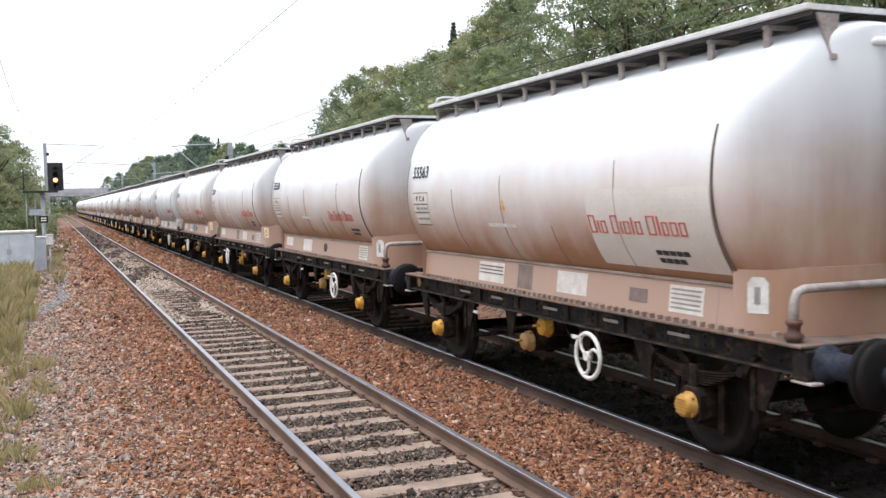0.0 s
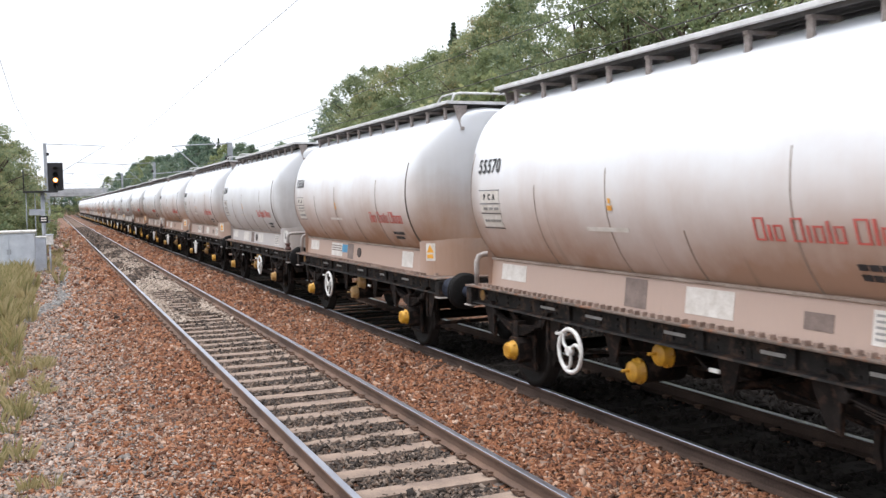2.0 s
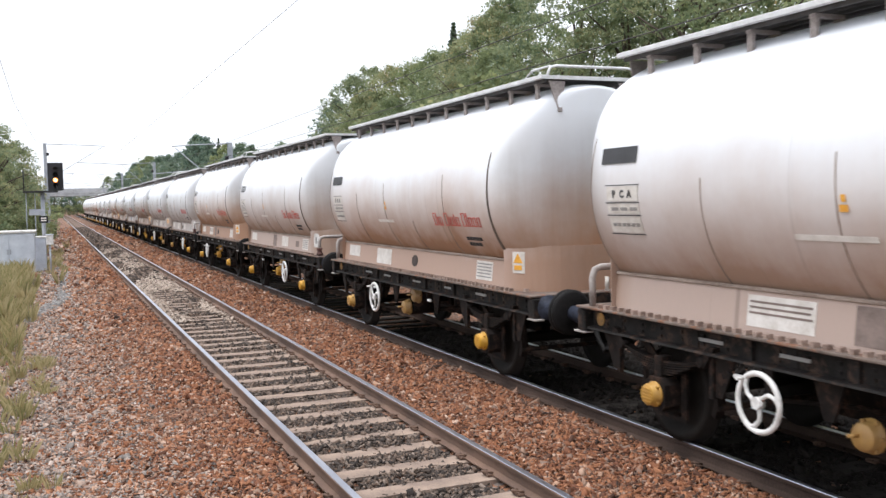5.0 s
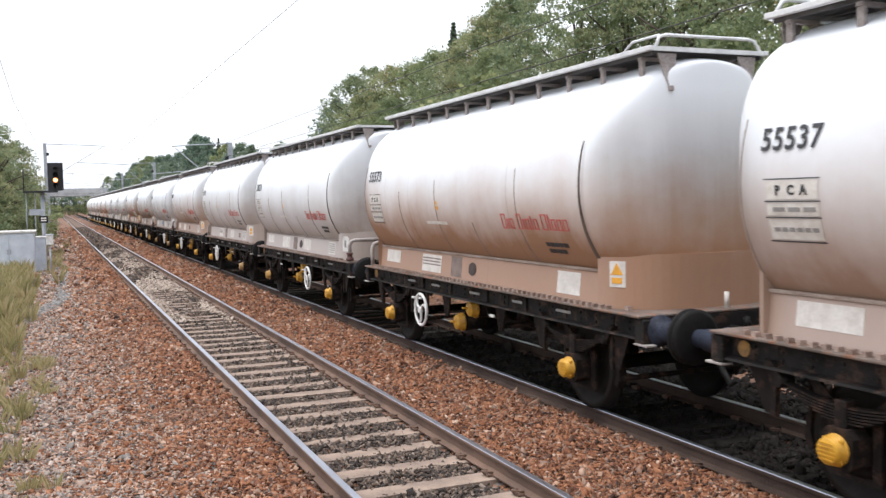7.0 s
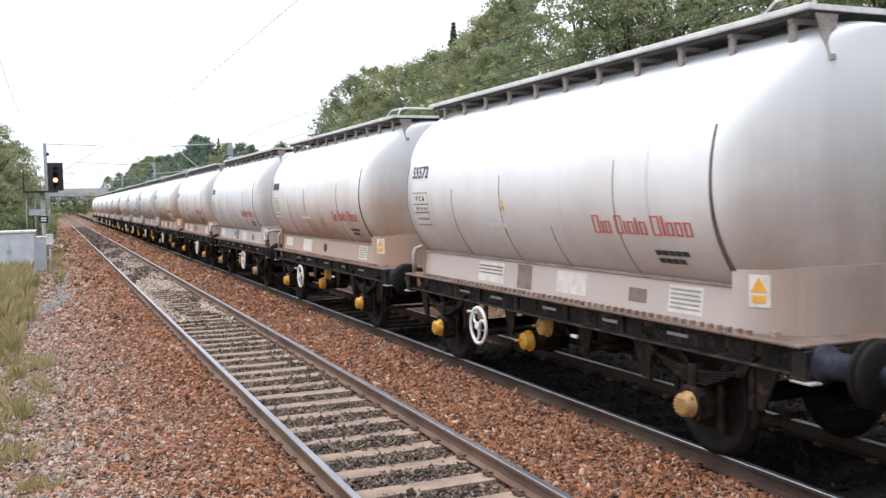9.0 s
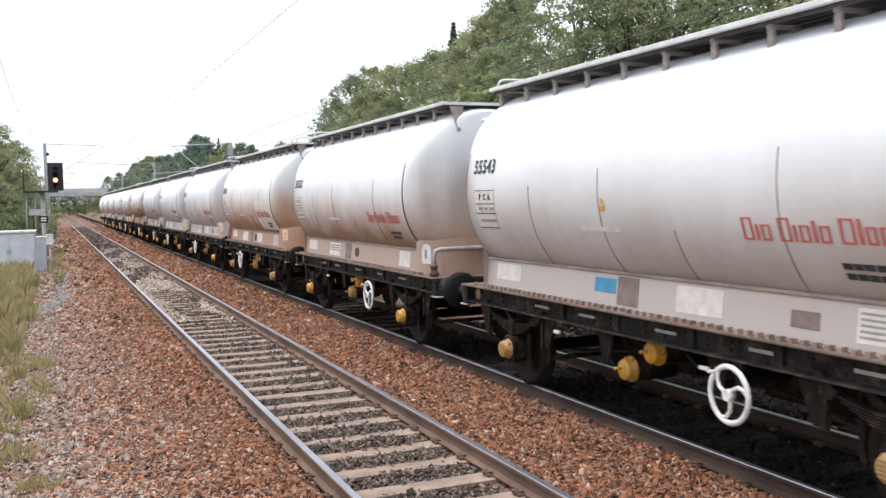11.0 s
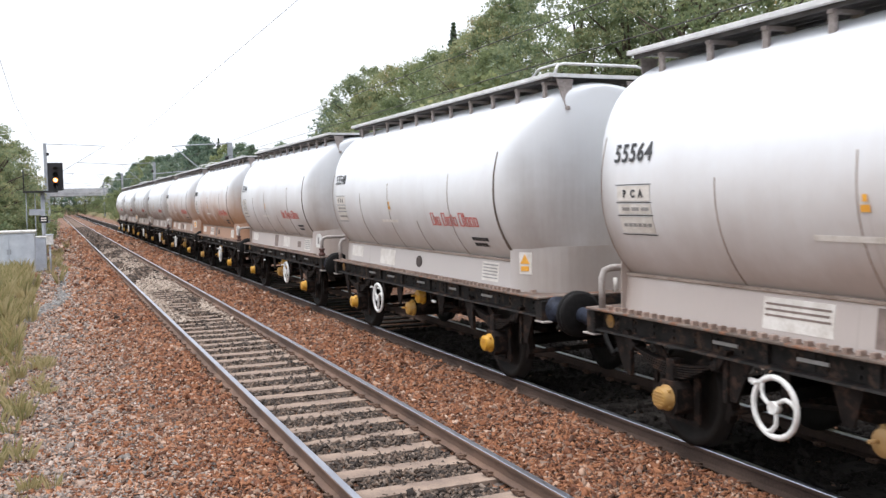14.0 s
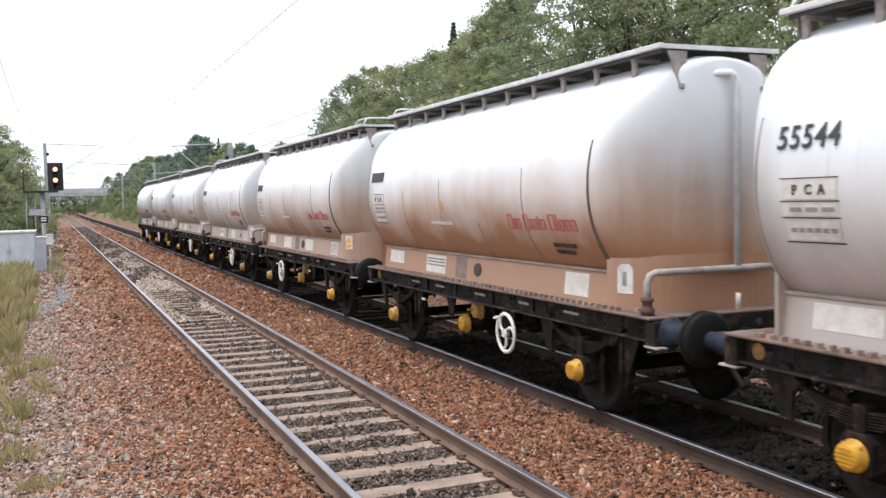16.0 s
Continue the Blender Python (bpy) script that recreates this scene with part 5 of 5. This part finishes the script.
def build_tree(seed, height, radius, kind, per=66, size=0.050, name="tree"):
    rng = np.random.default_rng(seed)
    rnd = random.Random(seed)
    label, mat = {"broad": ("leafy broadleaf tree turning yellow-brown for autumn", M["leaf"]),
                  "green": ("dense green broadleaf tree on the cutting slope", M["leaf_green"]),
                  "blue": ("blue-green tree in the far wood, leaves tinted for haze", M["leaf_haze"]),
                  "conifer": ("dark narrow conifer rising above the wood", M["needle"]),
                  "bush": ("dense green lineside bush", M["leaf_green"])}[kind]
    tree = thing(name, label, "bush" if kind == "bush" else "tree", "lineside trees")
    bm = bmesh.new()
    lean = rnd.uniform(-0.3, 0.3)
    top = height * (0.93 if kind == "conifer" else 0.72)
    trunk = [(lean * (i / 6) ** 2 + 0.06 * math.sin(i * 2.1 + seed), 0.05 * math.cos(i * 1.7 + seed), -0.5 + (top + 0.5) * i / 6) for i in range(7)]
    tube(bm, trunk, 0.028 * height, 8, r_end=0.006 * height)
    centres, radii = [], []
    if kind == "conifer":
        for i in range(44):
            f = i / 43
            z = height * (0.16 + 0.82 * f)
            reach = radius * 1.15 * (1 - f) ** 1.1 * (0.75 + 0.25 * math.cos(i * 2.2)) + 0.03
            for k in range(7):
                a = rnd.uniform(0, 2 * math.pi)
                for q in (0.35, 0.7, 1.0):
                    rr = reach * q * rnd.uniform(0.8, 1.1)
                    centres.append((rr * math.cos(a), rr * math.sin(a), z - 0.25 * rr)), radii.append(0.07 + 0.24 * (1 - f))
        per, size = 13, 0.06
    else:
        low = 0.05 if kind == "bush" else 0.12
        limbs = 9 if kind != "bush" else 5
        for i in range(limbs):
            a = 2 * math.pi * i / limbs + rnd.uniform(-0.4, 0.4)
            z0 = height * rnd.uniform(0.18, 0.6)
            reach = radius * rnd.uniform(0.55, 0.95)
            tip = (reach * math.cos(a), reach * math.sin(a), z0 + height * rnd.uniform(0.12, 0.3))
            tube(bm, [(0, 0, z0), (tip[0] * 0.5, tip[1] * 0.5, z0 + (tip[2] - z0) * 0.65), tip], 0.009 * height, 5, r_end=0.002 * height)
        lumps = [(rnd.uniform(0, 6.28), rnd.uniform(-0.2, 1.0), rnd.uniform(0.75, 1.25)) for _ in range(9)]
        for i in range(90 if kind == "bush" else 230):
            a, f = rnd.uniform(0, 2 * math.pi), rnd.uniform(0, 1) ** 0.8
            bulge = 1 + 0.15 * sum(k * math.exp(-((math.cos(a - b) - 1) ** 2) * 4 - (f - c) ** 2 * 8) for b, c, k in lumps) - 0.2
            env = math.sin(math.pi * min(1, 0.14 + 0.86 * f)) ** 0.6 * bulge
            rr = radius * env * math.sqrt(rnd.uniform(0.12, 1))
            z = height * (low + (0.96 - low) * f) + rnd.uniform(-0.2, 0.2)
            centres.append((lean * f + rr * math.cos(a), rr * math.sin(a), z)), radii.append(radius * rnd.uniform(0.07, 0.20))
    part("trunk", bm, M["bark"], tree)
    v, f = leaf_cloud(rng, np.array(centres), np.array(radii), per, size)
    crown = new("crown", raw_mesh("crown", v, f, mat))
    crown.parent = tree
    return tree


def build_plants():
    rnd = random.Random(11)
    kinds = {"a": build_tree(1, 7.2, 2.6, "broad"), "b": build_tree(2, 6.6, 2.4, "green"), "c": build_tree(3, 7.8, 2.2, "broad"),
             "d": build_tree(4, 6.0, 2.8, "green"), "e": build_tree(5, 8.5, 1.5, "conifer"), "f": build_tree(6, 2.6, 1.7, "bush", 38, 0.062),
             "A": build_tree(7, 7.2, 2.6, "green", 26, 0.10), "B": build_tree(8, 6.6, 2.4, "blue", 26, 0.10), "C": build_tree(9, 7.4, 2.1, "blue", 26, 0.09)}
    heights = {key: max(v.co.z for child in tree.children if child.name.startswith("crown") for v in child.data.vertices) for key, tree in kinds.items()}
    first = {}

    def put(key, x, y, top):
        """A tree of that kind whose crown reaches up to the height top."""
        z = ground_height(x, y) - 0.1
        m = pose(x, y, z, 0, 0, rnd.uniform(0, 360)) @ Matrix.Scale((top - z) / heights[key], 4)
        if key in first:
            copy_thing(kinds[key], m)
        else:
            first[key] = m
    # wooded slope beyond the train, thick close by, thinner far off
    slope = [("a", 15.5, 10.5, 9.6), ("b", 15, 13.5, 9.2), ("d", 16.5, 17, 10), ("c", 15.2, 19.5, 9.4), ("b", 15, 22, 9.3), ("a", 15.2, 25, 10.2), ("d", 18.5, 13, 11.5),
             ("a", 19, 19, 11), ("b", 18.4, 25, 10.5), ("d", 12.8, 15, 6), ("f", 12.4, 20, 5.2), ("f", 12.4, 24, 5.2), ("c", 13.6, 22, 7), ("b", 13.4, 12, 7.4),
             ("a", 16.8, 22, 11), ("f", 12, 108, 5), ("B", 11.8, 122, 5.4), ("f", 11.6, 138, 5), ("f", 11.4, 156, 5.4), ("f", 11.2, 172, 5.4), ("f", 11.4, 192, 5.6)]
    slope += [("a", 14.6, 45.9, 8.95), ("c", 15.4, 45.9, 9.33), ("a", 15, 41.4, 8.79), ("d", 15.6, 40, 8.97), ("b", 15.2, 36.3, 8.87), ("e", 14.6, 33.3, 9.22), ("a", 15.4, 33.9, 9.15),
             ("c", 15.2, 31.9, 9.25), ("a", 15.6, 31, 9.56), ("b", 16.2, 31, 10.09), ("c", 13.6, 41.9, 7.41), ("b", 13.8, 37.8, 6.96), ("d", 13.6, 33.4, 6.78), ("b", 14.4, 41.9, 7.83),
             ("C", 14.6, 49.9, 8.12), ("f", 12.8, 39.6, 6.13), ("f", 12.8, 35.8, 6.02), ("f", 12.8, 32.6, 5.93), ("f", 12.6, 29, 5.93), ("c", 13.8, 30.7, 7.26), ("f", 12.6, 25.9, 6.36),
             ("b", 14, 28.3, 7.68), ("B", 14, 60.1, 6.36), ("C", 14, 70.1, 6.85), ("B", 14.4, 77, 7.42), ("A", 14, 80.8, 7.62), ("e", 14, 85.3, 8.3), ("C", 14.2, 92.6, 8.39),
             ("C", 14, 98.4, 9.7), ("B", 14.4, 100.1, 8.75), ("C", 14, 104.5, 8.78), ("B", 14.4, 96.1, 9.3), ("B", 14, 114.4, 8.72), ("C", 14, 124.3, 8.98), ("B", 14, 135.2, 9.4),
             ("A", 13.8, 145.9, 9.96), ("B", 13.8, 159.3, 9.92), ("C", 13.6, 170.2, 10.05), ("B", 13.2, 178.2, 8.78), ("B", 13.4, 75.4, 6.55), ("B", 13.2, 85.1, 6.73), ("C", 13.2, 101.1, 6.96),
             ("B", 13, 120.7, 7.38), ("C", 12.6, 137.3, 7.44)]
    slope += [("f", 10.8, 176.3, 5.08), ("f", 10.6, 194.4, 4.27), ("f", 10.4, 212.5, 3.5), ("f", 10.4, 250.3, 4.6), ("f", 11.2, 170.3, 5.76), ("B", 12.4, 206.8, 7.46)]
    # undergrowth at the slope's foot
    slope += [("f", 10.2 + 0.3 * math.sin(i * 2.7), 5.0 + 2.2 * i, 2.3 + 0.4 * math.sin(i * 1.9)) for i in range(28)]
    slope += [("f", 11.0 + 0.5 * math.sin(i * 2.7), 66.0 + 5.0 * i, 3.0 + 0.6 * math.sin(i * 1.9)) for i in range(22)]
    # low unseen row close in, added to keep light from under the train
    slope += [("f", 9.35 + 0.2 * math.sin(i * 3.1), 3.0 + 1.8 * i, 1.15 + 0.25 * math.sin(i * 1.3)) for i in range(26)]
    slope += [("f", 9.7 + 0.3 * math.sin(i * 2.9), 58.0 + 6.0 * i, 2.3 + 0.5 * math.sin(i * 1.7)) for i in range(18)]
    # the near hand of the line, and the wood behind the bridge
    verge = [("c", -2.3, 61, 6.4), ("a", -2.5, 66, 4.8), ("f", -1.7, 58, 2.6), ("f", -1.5, 74, 3.4), ("f", -1.4, 92, 3.4), ("a", -3.1, 57, 7.6), ("a", -3.2, 54, 5.0), ("c", -4.4, 60, 8.2), ("a", -6.0, 62, 8.4), ("f", -3.4, 50, 2.8), ("f", -3.0, 55, 3.2), ("b", -3.0, 62, 6.4), ("B", -4.2, 72, 7.0),
             ("f", -3.0, 66, 3.2), ("A", -4.2, 84, 6.8), ("f", -3.0, 76, 3.2), ("B", -4.0, 98, 6.0), ("f", -2.9, 90, 3.2), ("f", -4.2, 47.5, 2.4), ("f", -2.9, 104, 3.2),
             ("B", -4.0, 118, 5.6), ("f", -2.9, 122, 3.2), ("A", -4.0, 150, 5.6), ("f", -2.9, 145, 3.4), ("B", -4.0, 185, 5.6), ("f", -2.9, 172, 3.4), ("f", -2.9, 205, 3.4),
             ("A", 14.0, 268, 10.6), ("B", 18.0, 262, 10.0), ("C", 16.5, 262, 11.5), ("B", -7.0, 270, 8.0), ("B", -4.0, 262, 6.0), ("B", 12.5, 255, 6.5), ("A", 11.5, 268, 7.0), ("f", 10.6, 262, 4.0), ("f", -2.2, 256, 4.0)]
    verge += [(("B", "C", "A")[i % 3], -8.0 + 2.1 * i, 299 + 3 * (i % 2), 7.4 + 0.8 * math.sin(i * 1.7)) for i in range(14)]
    verge += [("f", -3.0 + 2.4 * i, 295.5, 3.0 + 0.4 * math.sin(i * 2.3)) for i in range(8)]
    for key, x, y, top in slope + verge:
        put(key, x, y, top)
    for key, m in first.items():
        kinds[key].matrix_basis = m


def build_grass():
    rng = np.random.default_rng(8)
    tufts = []
    # (x, y, spread x, spread y, height, tufts)
    beds = [(-1.75, 33, 0.42, 4.5, 0.68, 130), (-1.0, 22.5, 0.25, 3.0, 0.42, 34), (-0.72, 15.5, 0.22, 2.2, 0.28, 15), (-0.30, 17.0, 0.12, 0.5, 0.2, 10),
            (-0.22, 15.2, 0.08, 0.25, 0.15, 9), (-0.66, 11.5, 0.14, 1.4, 0.22, 8), (-0.36, 10.2, 0.10, 0.8, 0.17, 5), (-3.8, 30, 1.0, 14, 0.6, 200), (-2.2, 55, 1.0, 12, 0.6, 120),
            (0.1, 50, 0.2, 8, 0.3, 30), (10.4, 60, 0.7, 40, 0.5, 220), (11.0, 30, 0.8, 20, 0.5, 120)]
    vs = []
    for x, y, sx, sy, h, count in beds:
        cx, cy = rng.normal(x, sx, count), rng.normal(y, sy, count)
        for a, b in zip(cx, cy):
            if -0.5 < a - 1.3 < 9 and a < 9:
                continue
            n = 44
            ang, out = rng.uniform(0, 6.283, n), rng.uniform(0.02, 0.14, n)
            hh = h * rng.uniform(0.35, 1.15, n)
            bx, by = a + out * np.cos(ang) * 0.7, b + out * np.sin(ang) * 0.7
            z0 = ground_height(a, b) - 0.02
            w = 0.003 if b < 20 else 0.0048 if b < 45 else 0.008
            px, py = -np.sin(ang) * w, np.cos(ang) * w
            lean = rng.uniform(0.15, 0.55, n) * hh
            mx, my = bx + np.cos(ang) * lean * 0.35, by + np.sin(ang) * lean * 0.35
            tx, ty = bx + np.cos(ang) * lean, by + np.sin(ang) * lean
            quad = np.stack([np.stack([bx - px, by - py, np.full(n, z0)], 1), np.stack([bx + px, by + py, np.full(n, z0)], 1),
                             np.stack([mx + px, my + py, z0 + hh * 0.6], 1), np.stack([tx, ty, z0 + hh], 1)], 1)
            vs.append(quad.reshape(-1, 3))
    v = np.concatenate(vs)
    ob = new("grass", raw_mesh("grass", v, np.arange(len(v)).reshape(-1, 4), M["grass"]))
    tagged(ob, "tall dry and green lineside grass tufts", "grass", kind="stuff")


# ---- build ----
build_ground()
build_train()
build_bridge()
build_cabinets()
build_signal()
build_mast((-0.42, 82.0, -0.4), 7.95, 4.6, "grey steel overhead-line mast with cantilever arm")
for mx, my, mh, arm in ((9.5, 54.0, 6.15, -3.2), (9.5, 97.0, 6.95, -3.2), (9.4, 142.0, 7.4, -3.6), (-0.6, 142.0, 7.6, 3.6), (-0.6, 195.0, 7.6, 3.6), (9.4, 195.0, 7.4, -3.6)):
    build_mast((mx, my, -0.3), mh, arm, "grey overhead-line mast far along the line")
build_wires()
build_plants()
build_grass()
build_ballast()
build_track("near_track", NEAR_TRACK, "empty railway track with rusty rails and weathered concrete sleepers", M["sleeper"], 300, False)
build_track("train_track", TRAIN_TRACK, "railway track under the train, oily sleepers darkened further for shade", M["sleeper_dark"], 120, True)


def motions():
    """The train rolls past at a steady pace; its wheels turn; the signal's upper lens is uncovered."""
    times = [i * 0.5 for i in range(33)]
    for n, wagon in WAGONS:
        y0 = PITCH_M * n + WHEELBASE / 2
        walk(wagon, [(t, pose(TRAIN_TRACK, train_shift(t) + y0, 0)) for t in times])
    step = 1.0 / 30
    for wheel in WHEELSETS:
        y = wheel["axle"] * WHEELBASE / 2
        walk(wheel, [(i * step, pose(0, y, AXLE_Z, math.degrees((train_shift(0) - train_shift(i * step)) / AXLE_Z) % 360.0)) for i in range(481)])
    for sh, cx, z in LENS_COVERS:
        walk(sh, [(0, pose(cx, 0, z)), (14.2, pose(cx, 0, z)), (14.3, pose(cx, 0, z - 0.20)), (16, pose(cx, 0, z - 0.20))])


motions()
